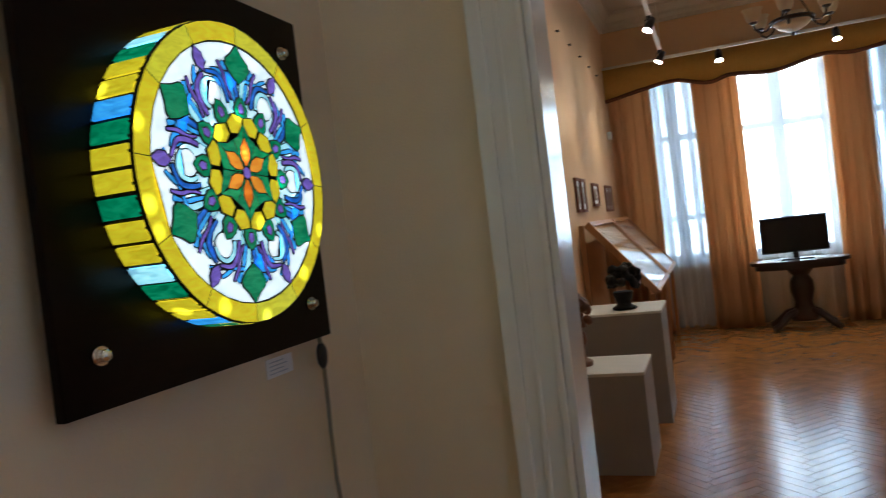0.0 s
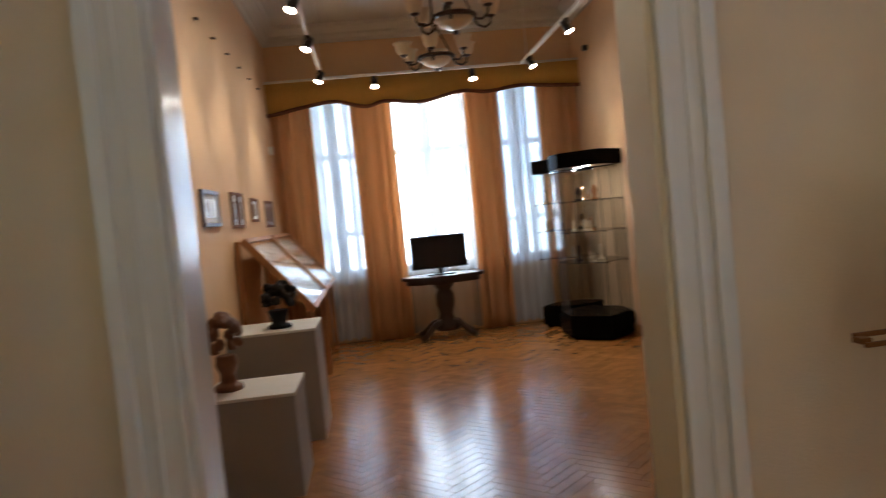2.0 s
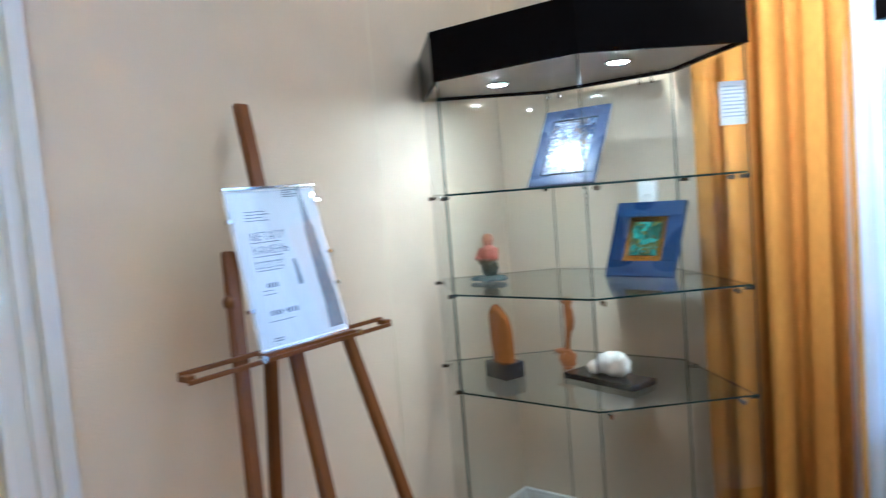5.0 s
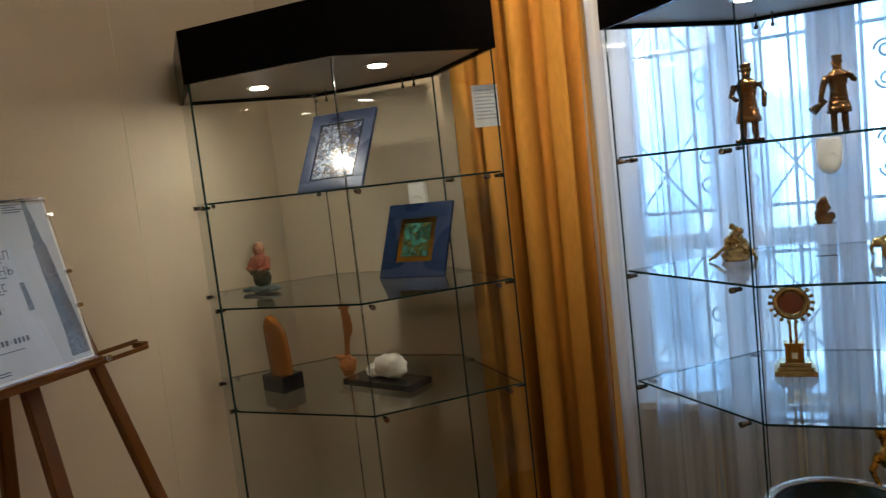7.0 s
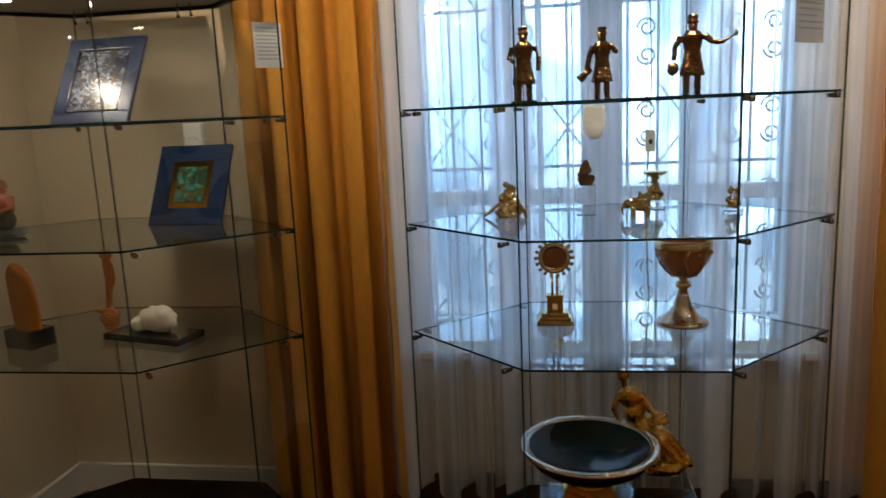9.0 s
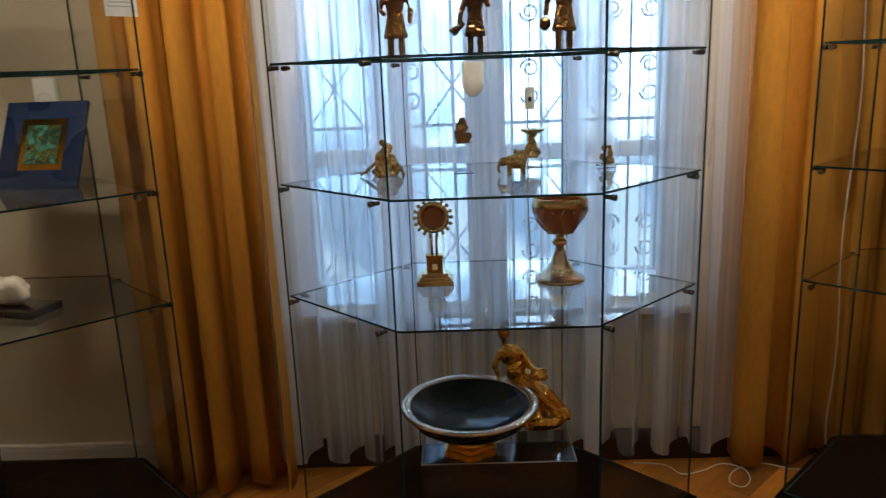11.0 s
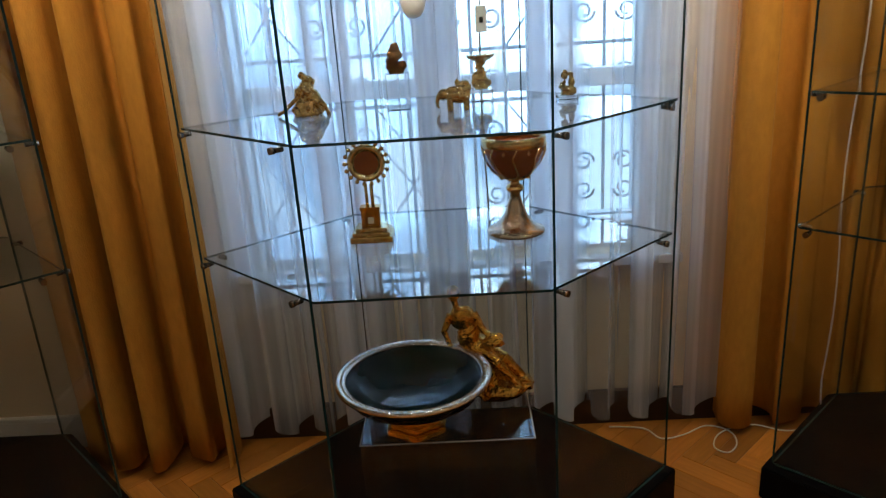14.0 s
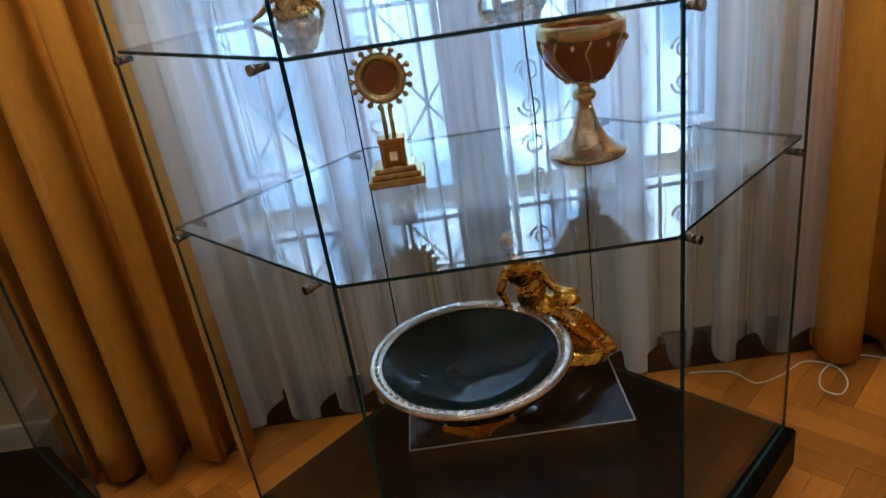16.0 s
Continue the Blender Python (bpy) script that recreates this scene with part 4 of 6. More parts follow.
statue("gilt_figurine", bm, M["palegold"], "small gilt figurine bearing a tray on a clear riser", "figurine", "gilt figurines", pose(1.56, -2.04, Z2 + 0.032))
statue("gilt_figurine", cluster(0.042, 0.062, 14, 5), M["palegold"], "small gilt figurine on a clear riser", "figurine", "gilt figurines", pose(1.50, -2.245, Z2 + 0.012))


def riser(x, y, z, w, h):
    bm = bmesh.new()
    box(bm, -w / 2, w / 2, -w / 2, w / 2, 0, h, bevel=0.0015)
    o = solid("acrylic_riser", bm, M["acrylic"], "clear acrylic riser block on a glass shelf", "riser", "acrylic risers", pose(x, y, z))
    o.visible_shadow = False


riser(1.49, -1.836, Z2, 0.055, 0.088)
riser(1.56, -2.04, Z2, 0.055, 0.032)
riser(1.50, -2.245, Z2, 0.05, 0.012)

# reliquary-like clock with a beaded round frame
ck = thing("round_gilt_clock", "gilt stand with a round amber dial in a beaded frame", "clock", at=pose(1.49, -1.742, Z3, 0, 0, 0))
bm = bmesh.new()
box(bm, -0.042, 0.042, -0.054, 0.054, 0, 0.016, bevel=0.003)
box(bm, -0.037, 0.037, -0.047, 0.047, 0.016, 0.026, bevel=0.003)
box(bm, -0.030, 0.030, -0.040, 0.040, 0.026, 0.036, bevel=0.003)
part("stepped_base", bm, M["palegold"], ck)
bm = bmesh.new()
for s in (-1, 1):
    box(bm, -0.016, 0.016, s * 0.019 - 0.005, s * 0.019 + 0.005, 0.036, 0.080, bevel=0.002)
box(bm, -0.018, 0.018, -0.026, 0.026, 0.080, 0.088, bevel=0.002)
box(bm, -0.010, 0.010, -0.014, 0.014, 0.036, 0.080, bevel=0.002)
part("little_house", bm, M["gold"], ck)
part("white_inlay", boxes((-0.0125, -0.0102, -0.007, 0.007, 0.044, 0.060)), M["ivory"], ck)
bm = bmesh.new()
for s in (-1, 1):
    tube(bm, [(0, s * 0.007, 0.088), (0, s * 0.007, 0.145)], 0.0042, 8)
part("twin_stem", bm, M["palegold"], ck)
mt = Matrix.Translation((0, 0, 0.198)) @ Euler((0, radians(-90), 0)).to_matrix().to_4x4()
bm = lathe(bmesh.new(), [(0.030, -0.008), (0.046, -0.008), (0.048, 0.0), (0.044, 0.009), (0.036, 0.010), (0.035, 0.005), (0.030, 0.004)], 40, m=mt, ring_shape=True)
part("round_frame", bm, M["palegold"], ck)
part("dial", lathe(bmesh.new(), [(0.035, -0.004), (0.035, 0.004)], 36, m=mt), M["jasper"], ck, "amber brown dial")
bm = bmesh.new()
for k in range(18):
    a = 2 * math.pi * k / 18
    blob(bm, (0, 0.054 * math.cos(a), 0.198 + 0.054 * math.sin(a)), (0.006, 0.0065, 0.0065), sub=1)
    tube(bm, [(0, 0.045 * math.cos(a), 0.198 + 0.045 * math.sin(a)), (0, 0.052 * math.cos(a), 0.198 + 0.052 * math.sin(a))], 0.0025, 5)
part("beads", bm, M["palegold"], ck)

# chalice
ch = thing("chalice", "silver-gilt chalice with a red-brown stone bowl", "chalice", at=pose(1.485, -2.110, Z3))
part("foot", lathe(bmesh.new(), [(0.072, 0.0), (0.074, 0.004), (0.071, 0.010), (0.058, 0.016), (0.040, 0.032), (0.026, 0.055), (0.018, 0.080), (0.014, 0.095)], 40), M["silver"], ch)
part("stem_knop", lathe(bmesh.new(), [(0.014, 0.095), (0.012, 0.102), (0.020, 0.108), (0.023, 0.115), (0.019, 0.122), (0.012, 0.127), (0.012, 0.134), (0.018, 0.138), (0.018, 0.142)], 32), M["palegold"], ch)
part("stone_bowl", lathe(bmesh.new(), [(0.016, 0.138), (0.030, 0.143), (0.048, 0.157), (0.063, 0.178), (0.073, 0.202), (0.077, 0.222), (0.077, 0.226), (0.072, 0.226), (0.066, 0.196), (0.045, 0.165), (0.01, 0.152)], 44), M["jasper"], ch, "polished red-brown stone bowl")
bm = lathe(bmesh.new(), [(0.0775, 0.222), (0.080, 0.226), (0.080, 0.240), (0.077, 0.248), (0.074, 0.248), (0.073, 0.226)], 44, ring_shape=True)
part("rim_band", bm, M["palegold"], ch, "engraved gilt rim")
bm = bmesh.new()
for k in range(8):
    a = 2 * math.pi * k / 8
    prof = [(0.032, 0.143), (0.050, 0.157), (0.0655, 0.178), (0.0755, 0.202), (0.0795, 0.225)]
    tube(bm, [(r * math.cos(a + 0.12 * math.sin(i * 1.6)), r * math.sin(a + 0.12 * math.sin(i * 1.6)), z) for i, (r, z) in enumerate(prof)], 0.0026, 6)
    blob(bm, (0.079 * math.cos(a + 0.39), 0.079 * math.sin(a + 0.39), 0.214), (0.005, 0.005, 0.007), sub=1)
    blob(bm, (0.034 * math.cos(a + 0.39), 0.034 * math.sin(a + 0.39), 0.145), (0.009, 0.009, 0.006), sub=1)
part("strapwork", bm, M["palegold"], ch)

# acrylic plinth, bowl and reclining figure at the bottom of the middle cabinet
pl = thing("acrylic_plinth", "clear acrylic plinth on the black cabinet base", "plinth")
p = part("plinth_box", boxes((1.255, 1.53, -2.125, -1.69, Z0, 0.35), bevel=0.002), M["acrylic_box"], pl)
p.visible_shadow = False
# Thin pale strips added along the top edges as their highlight.
for xa, ya, xb, yb in ((1.255, -2.125, 1.255, -1.69), (1.255, -2.125, 1.53, -2.125), (1.255, -1.69, 1.53, -1.69)):
    part("edge_glint", tube(bmesh.new(), [(xa, ya, 0.3485), (xb, yb, 0.3485)], 0.0017, 6), M["acrylic_glint"], pl, "pale strip painting the highlight along the edge")
ZP = 0.35
bw = thing("stone_bowl", "wide dark stone bowl with an engraved silver rim", "bowl", at=pose(1.335, -1.83, ZP))
hexf = [(0.085 * math.cos(math.pi / 3 * k), 0.085 * math.sin(math.pi / 3 * k)) for k in range(6)]
bm = prism(bmesh.new(), hexf, 0.0, 0.016)
prism(bm, [(x * 0.86, y * 0.86) for x, y in hexf], 0.016, 0.032)
bmesh.ops.bevel(bm, geom=bm.edges[:], offset=0.003, segments=2, affect='EDGES')
part("foot", bm, M["gold"], bw, "faceted gilt foot")
part("neck", lathe(bmesh.new(), [(0.065, 0.032), (0.05, 0.040), (0.046, 0.050), (0.06, 0.060), (0.08, 0.066)], 36), M["gold"], bw)
part("basin", lathe(bmesh.new(), [(0.07, 0.062), (0.12, 0.075), (0.165, 0.105), (0.186, 0.140), (0.188, 0.143), (0.170, 0.143), (0.150, 0.118), (0.11, 0.092), (0.06, 0.078), (0.003, 0.075)], 56), M["nephrite"], bw, "polished black-green stone basin")
part("rim", lathe(bmesh.new(), [(0.168, 0.1435), (0.190, 0.1395), (0.197, 0.143), (0.197, 0.149), (0.189, 0.152), (0.171, 0.149)], 64, ring_shape=True), M["silver"], bw, "engraved silver rim")
bm = bmesh.new()
for k in range(64):
    a = 2 * math.pi * k / 64
    blob(bm, (0.181 * math.cos(a), 0.181 * math.sin(a), 0.1515), (0.0045, 0.0065, 0.002), (0, 0, math.degrees(a)), sub=1)
part("rim_ornament", bm, M["silver"], bw)

bm = bmesh.new()
S = lambda x, y, z: (x, y, z)
blob(bm, (0, 0.02, 0.030), (0.07, 0.085, 0.036), lump=0.35, seed=4)
blob(bm, (0.01, 0.06, 0.075), (0.05, 0.05, 0.05), lump=0.4, seed=5)
blob(bm, (0.0, 0.075, 0.135), (0.040, 0.045, 0.040), lump=0.35, seed=6)
blob(bm, (-0.005, 0.10, 0.185), (0.026, 0.032, 0.045), (18, 0, 0), 0.2, seed=7)
blob(bm, (-0.005, 0.115, 0.235), (0.026, 0.036, 0.036), (20, 0, 0), 0.15, seed=8)
blob(bm, (0, 0.135, 0.305), (0.019, 0.018, 0.023), lump=0.1, seed=9)
tube(bm, [(0, 0.130, 0.262), (0, 0.135, 0.29)], 0.009, 8)
tube(bm, [(-0.02, 0.06, 0.14), (-0.045, 0.03, 0.115), (-0.04, -0.01, 0.065), (-0.045, -0.035, 0.035)], 0.021, 10, 0.010)
tube(bm, [(0.01, 0.06, 0.135), (-0.02, 0.01, 0.12), (-0.015, -0.03, 0.07), (-0.03, -0.055, 0.03)], 0.021, 10, 0.010)
tube(bm, [(-0.01, 0.145, 0.25), (-0.02, 0.165, 0.205), (-0.03, 0.15, 0.165)], 0.011, 8, 0.008)
tube(bm, [(-0.01, 0.085, 0.25), (-0.03, 0.06, 0.205), (-0.045, 0.035, 0.19)], 0.011, 8, 0.008)
blob(bm, (-0.045, 0.035, 0.185), (0.022, 0.028, 0.018), lump=0.5, seed=3)
for k in range(14):
    rnd = random.Random(k)
    blob(bm, (rnd.uniform(-0.05, 0.03), rnd.uniform(-0.06, 0.08), rnd.uniform(0.02, 0.07)), (0.02, 0.022, 0.014), (rnd.uniform(0, 90), rnd.uniform(0, 90), 0), 0.4, 1, k)
statue("gilt_statuette", bm, M["gold"], "gilt statuette of a seated draped figure beside a stone bowl", "statuette", at=pose(1.475, -2.075, ZP, 0, 0, 0))


# first cabinet
def framed(at, w, h, border, fmat, pmat, label):
    f = thing("framed_enamel", label, "framed picture", "framed enamels", at)
    bm = bmesh.new()
    box(bm, -w / 2, w / 2, 0, 0.014, 0, border, bevel=0.002)
    box(bm, -w / 2, w / 2, 0, 0.014, h - border, h, bevel=0.002)
    box(bm, -w / 2, -w / 2 + border, 0, 0.014, border, h - border, bevel=0.002)
    box(bm, w / 2 - border, w / 2, 0, 0.014, border, h - border, bevel=0.002)
    part("frame", bm, fmat, f)
    part("fillet", boxes((-w / 2 + border, w / 2 - border, 0.005, 0.012, border, h - border)), M["gold"] if fmat is M["bluemat"] else M["blackstone"], f)
    ins = 0.02 if fmat is M["bluemat"] else 0.006
    part("picture", boxes((-w / 2 + border + ins, w / 2 - border - ins, 0.0025, 0.005, border + ins, h - border - ins)), pmat, f)
    part("easel_strut", tube(bmesh.new(), [(0, 0.012, h * 0.6), (0, 0.012 + h * 0.45, h * 0.20)], 0.004, 6), M["acrylic"], f)


framed(pose(1.42, -0.352, Z1 + 0.001, -30, 0, -93), 0.265, 0.308, 0.042, M["slateframe"], M["enamel"], "dark grey framed night-scene enamel leaning on the shelf")
framed(pose(1.495, -0.585, Z2 + 0.001, -27, 0, -95), 0.255, 0.272, 0.055, M["bluemat"], M["enamel2"], "deep blue framed green enamel leaning on the shelf")

bm = bmesh.new()
blob(bm, (0, 0, 0.012), (0.035, 0.062, 0.012), lump=0.5, seed=1)
blob(bm, (0, 0, 0.05), (0.03, 0.036, 0.036), lump=0.25, seed=2)
blob(bm, (0, 0, 0.098), (0.028, 0.036, 0.040), lump=0.2, seed=3)
blob(bm, (0, 0, 0.150), (0.020, 0.022, 0.026), lump=0.15, seed=4)
for s in (-1, 1):
    tube(bm, [(0, s * 0.03, 0.12), (-0.015, s * 0.04, 0.085), (-0.03, s * 0.012, 0.072)], 0.011, 8)
    blob(bm, (-0.01, s * 0.055, 0.012), (0.02, 0.02, 0.008), lump=0.5, seed=5 + s)
m_, n_, l_ = nodes_of("painted_figurine")
b_ = n_["Principled BSDF"]
tc_, sx_, rp_ = n_.new("ShaderNodeTexCoord"), n_.new("ShaderNodeSeparateXYZ"), n_.new("ShaderNodeValToRGB")
l_.new(tc_.outputs["Object"], sx_.inputs[0])
mr_ = n_.new("ShaderNodeMapRange")
mr_.inputs[1].default_value, mr_.inputs[2].default_value = 0.0, 0.18
l_.new(sx_.outputs[2], mr_.inputs[0])
l_.new(mr_.outputs[0], rp_.inputs[0])
rp_.color_ramp.elements[0].color, rp_.color_ramp.elements[1].color = (0.12, 0.16, 0.18, 1), (0.45, 0.26, 0.13, 1)
for p_, c_ in ((0.16, (0.05, 0.07, 0.05, 1)), (0.42, (0.10, 0.08, 0.035, 1)), (0.5, (0.42, 0.12, 0.07, 1)), (0.72, (0.40, 0.15, 0.09, 1))):
    rp_.color_ramp.elements.new(p_).color = c_
l_.new(rp_.outputs[0], b_.inputs["Base Color"])
b_.inputs["Roughness"].default_value = 0.4
statue("painted_figurine", bm, m_, "small painted figurine in red and green on a rocky base", "figurine", at=pose(1.33, -0.10, Z2))

wd = thing("wood_sculpture", "honey-coloured rounded wood sculpture on a black block", "sculpture", at=pose(1.27, -0.175, Z3, 0, 0, -18))
part("block", boxes((-0.042, 0.042, -0.058, 0.058, 0, 0.055), bevel=0.003), M["blackstone"], wd, "black block base")
bm = bmesh.new()
rings = []
for i in range(13):
    f = i / 12
    z = 0.055 + 0.185 * f
    wy, wx = 0.052 * (1 + 0.16 * math.sin(f * 2.6)) * (1 if f < 0.75 else math.sqrt(max(0.02, 1 - ((f - 0.75) / 0.27) ** 2))), 0.026 * (1 - 0.45 * f)
    rings.append([bm.verts.new((wx * math.cos(a), 0.014 * f + wy * math.sin(a), z + (0.012 * math.sin(a) if f > 0.6 else 0))) for a in [2 * math.pi * k / 24 for k in range(24)]])
for p, q in zip(rings, rings[1:]):
    for k in range(24):
        bm.faces.new((p[k], p[(k + 1) % 24], q[(k + 1) % 24], q[k])).smooth = True
bm.faces.new(rings[-1])
part("carved_body", bm, M["amber"], wd)

bm = bmesh.new()
blob(bm, (0, 0.0, 0.035), (0.022, 0.034, 0.036), lump=0.3, seed=11)
blob(bm, (0, 0.012, 0.062), (0.016, 0.036, 0.012), lump=0.4, seed=12)
tube(bm, [(0, 0, 0.06), (0, -0.006, 0.11), (0, -0.012, 0.15), (0, -0.010, 0.20), (0, -0.012, 0.25)], 0.009, 8, 0.014)
blob(bm, (0, -0.018, 0.18), (0.012, 0.019, 0.045), lump=0.3, seed=13)
blob(bm, (0, -0.012, 0.245), (0.012, 0.021, 0.02), lump=0.3, seed=14)
lathe(bm, [(0.018, 0), (0.022, 0.008), (0.012, 0.012)], 16)
statue("orange_carving", bm, M["amber2"], "slender orange wood carving on a glass shelf", "sculpture", at=pose(1.44, -0.33, Z3))

sl_ = thing("stone_animal", "white stone animal carving lying on a black slab", "sculpture", at=pose(1.345, -0.53, Z3, 0, 0, -14))
part("slab", boxes((-0.058, 0.058, -0.145, 0.145, 0, 0.02), bevel=0.003), M["blackstone"], sl_, "polished black slab")
bm = blob(bmesh.new(), (0.005, -0.02, 0.058), (0.038, 0.062, 0.042), lump=0.25, sub=3, seed=21)
blob(bm, (0.0, 0.045, 0.042), (0.028, 0.032, 0.024), lump=0.3, sub=3, seed=22)
blob(bm, (0, -0.045, 0.075), (0.026, 0.03, 0.024), lump=0.3, seed=23)
part("animal", bm, M["ivory"], sl_)

# third cabinet
ft = thing("bone_fortress", "pale stacked bone-block throne with a seated carving on a wooden board", "carving", at=pose(1.60, -3.47, Z2))
part("board", boxes((-0.07, 0.07, -0.16, 0.16, 0, 0.016), bevel=0.003), M["amber2"], ft)
for k in range(8):
    z = 0.016 + 0.0125 * k
    part("block_course", boxes((-0.05 + 0.001 * (k % 2), 0.05, -0.13, 0.135 - 0.0015 * (k % 3), z, z + 0.0115), bevel=0.0015), M["bone"], ft)
for k in range(9):
    z = 0.118 + 0.0125 * k
    part("tower_course", boxes((-0.04, 0.045, 0.045, 0.118 - 0.001 * (k % 3), z, z + 0.0115), bevel=0.0015), M["bone"], ft)
bm = cluster(0.07, 0.075, 14, 31)
for v in bm.verts:
    v.co += Vector((0, -0.0, 0.117))
part("seated_carving", bm, M["bone"], ft)

an = thing("bone_animal", "small bone animal carving on a black slab", "carving", at=pose(1.50, -3.205, Z2, 0, 0, -30))
part("slab", boxes((-0.035, 0.035, -0.085, 0.085, 0, 0.012), bevel=0.002), M["blackstone"], an)
bm = blob(bmesh.new(), (0, -0.01, 0.035), (0.024, 0.042, 0.026), lump=0.2, seed=41)
blob(bm, (-0.005, -0.052, 0.03), (0.015, 0.02, 0.014), lump=0.2, seed=42)
for s in (-1, 1):
    tube(bm, [(s * 0.008, -0.052, 0.04), (s * 0.016, -0.07, 0.056)], 0.004, 6, 0.002)
part("animal", bm, M["bone"], an)
bm = blob(bmesh.new(), (0, 0, 0.055), (0.09, 0.13, 0.055), lump=0.15, sub=3, seed=51)
statue("wooden_boat_carving", bm, M["walnut"], "rounded dark red-brown carving on a glass shelf", "carving", at=pose(1.36, -3.29, Z3))
bm = bmesh.new()
for s in (-1, 1):
    tube(bm, [(0, s * 0.018, 0.0), (0, s * 0.014, 0.09)], 0.012, 8, 0.016)
    blob(bm, (-0.012, s * 0.02, 0.008), (0.02, 0.012, 0.008))
lathe(bm, [(0.034, 0.08), (0.030, 0.12), (0.034, 0.16), (0.012, 0.175)], 16)
blob(bm, (0, 0, 0.195), (0.018, 0.018, 0.022))
statue("bone_statuette", bm, M["bone"], "small pale bone statuette on the upper glass shelf", "statuette", at=pose(1.46, -3.20, Z1))

# ---- cords by the windows ----
c_ = thing("cord_switch", "thin cord with a small white switch box hanging at the curtain", "cord")
part("cord", tube(bmesh.new(), [(1.772, -2.05 + 0.006 * math.sin(k * 0.8), 3.05 - 0.11 * k) for k in range(22)], 0.0022, 6), M["cable"], c_)
part("switch_box", boxes((1.757, 1.778, -2.068, -2.038, 1.295, 1.365), bevel=0.004), M["plastic"], c_)
part("button", boxes((1.754, 1.758, -2.058, -2.048, 1.32, 1.335), bevel=0.001), M["blackplastic"], c_)
pts = [(1.70, -3.05 + 0.008 * math.sin(k), 1.9 - 0.13 * k) for k in range(14)] + [(1.705, -3.05, 0.06), (1.745, -2.98, 0.008), (1.79, -2.897, 0.006), (1.782, -2.823, 0.006), (1.741, -2.757, 0.006), (1.677, -2.725, 0.006), (1.645, -2.757, 0.006), (1.69, -2.80, 0.006), (1.755, -2.80, 0.010), (1.798, -2.739, 0.006), (1.753, -2.654, 0.006), (1.736, -2.575, 0.006), (1.80, -2.532, 0.006), (1.82, -2.40, 0.006)]
sm = []
for i in range(len(pts) - 1):
    a, b, c, d = (Vector(pts[k]) for k in (max(i - 1, 0), i, i + 1, min(i + 2, len(pts) - 1)))
    for s in range(4):
        t = s / 4
        sm.append(0.5 * ((2 * b) + (c - a) * t + (2 * a - 5 * b + 4 * c - d) * t * t + (3 * b - a - 3 * c + d) * t ** 3))
solid("white_cable", tube(bmesh.new(), sm, 0.0024, 6), M["plastic"], "white power cable looping over the parquet", "cable")

# ---- easel with poster ----
structure("wall_seam", boxes((1.098, 1.103, YD - 0.0015, YD + 0.001, 0.1, 2.6)), M["reveal"], "thin dark vertical seam in the plaster")
TA = 0.226
ez = thing("easel", "varnished reddish wooden easel standing by the wall", "easel", at=pose(0.486, -0.065, 0, 0, 0, 2.0))
ly = lambda z: (z - 1.092) * TA
def stick(name, p, q, w, d, parent=ez, label=""):
    p, q = Vector(p), Vector(q)
    ax = (q - p).normalized()
    s = Vector((1, 0, 0)) - ax * ax.x
    s.normalize()
    u = ax.cross(s)
    bm = bmesh.new()
    vs = []
    for c in (p, q):
        vs.append([bm.verts.new(c + s * a * w / 2 + u * b * d / 2) for a, b in ((-1, -1), (1, -1), (1, 1), (-1, 1))])
    for k in range(4):
        bm.faces.new((vs[0][k], vs[0][(k + 1) % 4], vs[1][(k + 1) % 4], vs[1][k]))
    bm.faces.new(vs[0][::-1])
    bm.faces.new(vs[1])
    bmesh.ops.bevel(bm, geom=bm.edges[:], offset=0.004, segments=2, affect='EDGES')
    return part(name, bm, M["easel"], parent, label)
stick("mast", (-0.043, ly(0.30) + 0.02, 0.30), (0.0, ly(1.757) + 0.02, 1.757), 0.045, 0.022)
stick("mast_foot", (-0.054, ly(0.0) + 0.0, 0.0), (-0.034, ly(0.62), 0.62), 0.040, 0.022)
stick("front_leg", (-0.384, ly(0.0), 0.0), (-0.168, ly(1.36), 1.36), 0.040, 0.022)
stick("front_leg", (0.32, ly(0.0), 0.0), (0.12, ly(1.36), 1.36), 0.040, 0.022)
stick("rear_leg", (-0.03, 0.20, 0.0), (-0.02, ly(1.34) + 0.04, 1.34), 0.040, 0.022)
stick("crossbar", (-0.16, ly(1.30) + 0.02, 1.30), (0.12, ly(1.30) + 0.02, 1.30), 0.02, 0.045)
bm = bmesh.new()
for y, z in ((-0.052, 1.086), (-0.016, 1.102)):
    box(bm, -0.394, 0.30, y - 0.005, y + 0.005, z - 0.006, z + 0.006, bevel=0.003)
for x0, x1 in ((-0.398, -0.374), (-0.17, 0.15), (0.280, 0.304)):
    box(bm, x0, x1, -0.052, -0.016, 1.087, 1.101, bevel=0.002)
part("tray", bm, M["easel"], ez)
for x in (-0.18, 0.16):
    part("tray_clip", tube(bmesh.new(), [(x, -0.060, 1.091), (x, -0.050, 1.091)], 0.010, 10), M["chrome"], ez, "chrome tray screw")
part("knob", blob(bmesh.new(), (-0.205, ly(1.2) + 0.005, 1.235), (0.014, 0.02, 0.02)), M["easel"], ez)

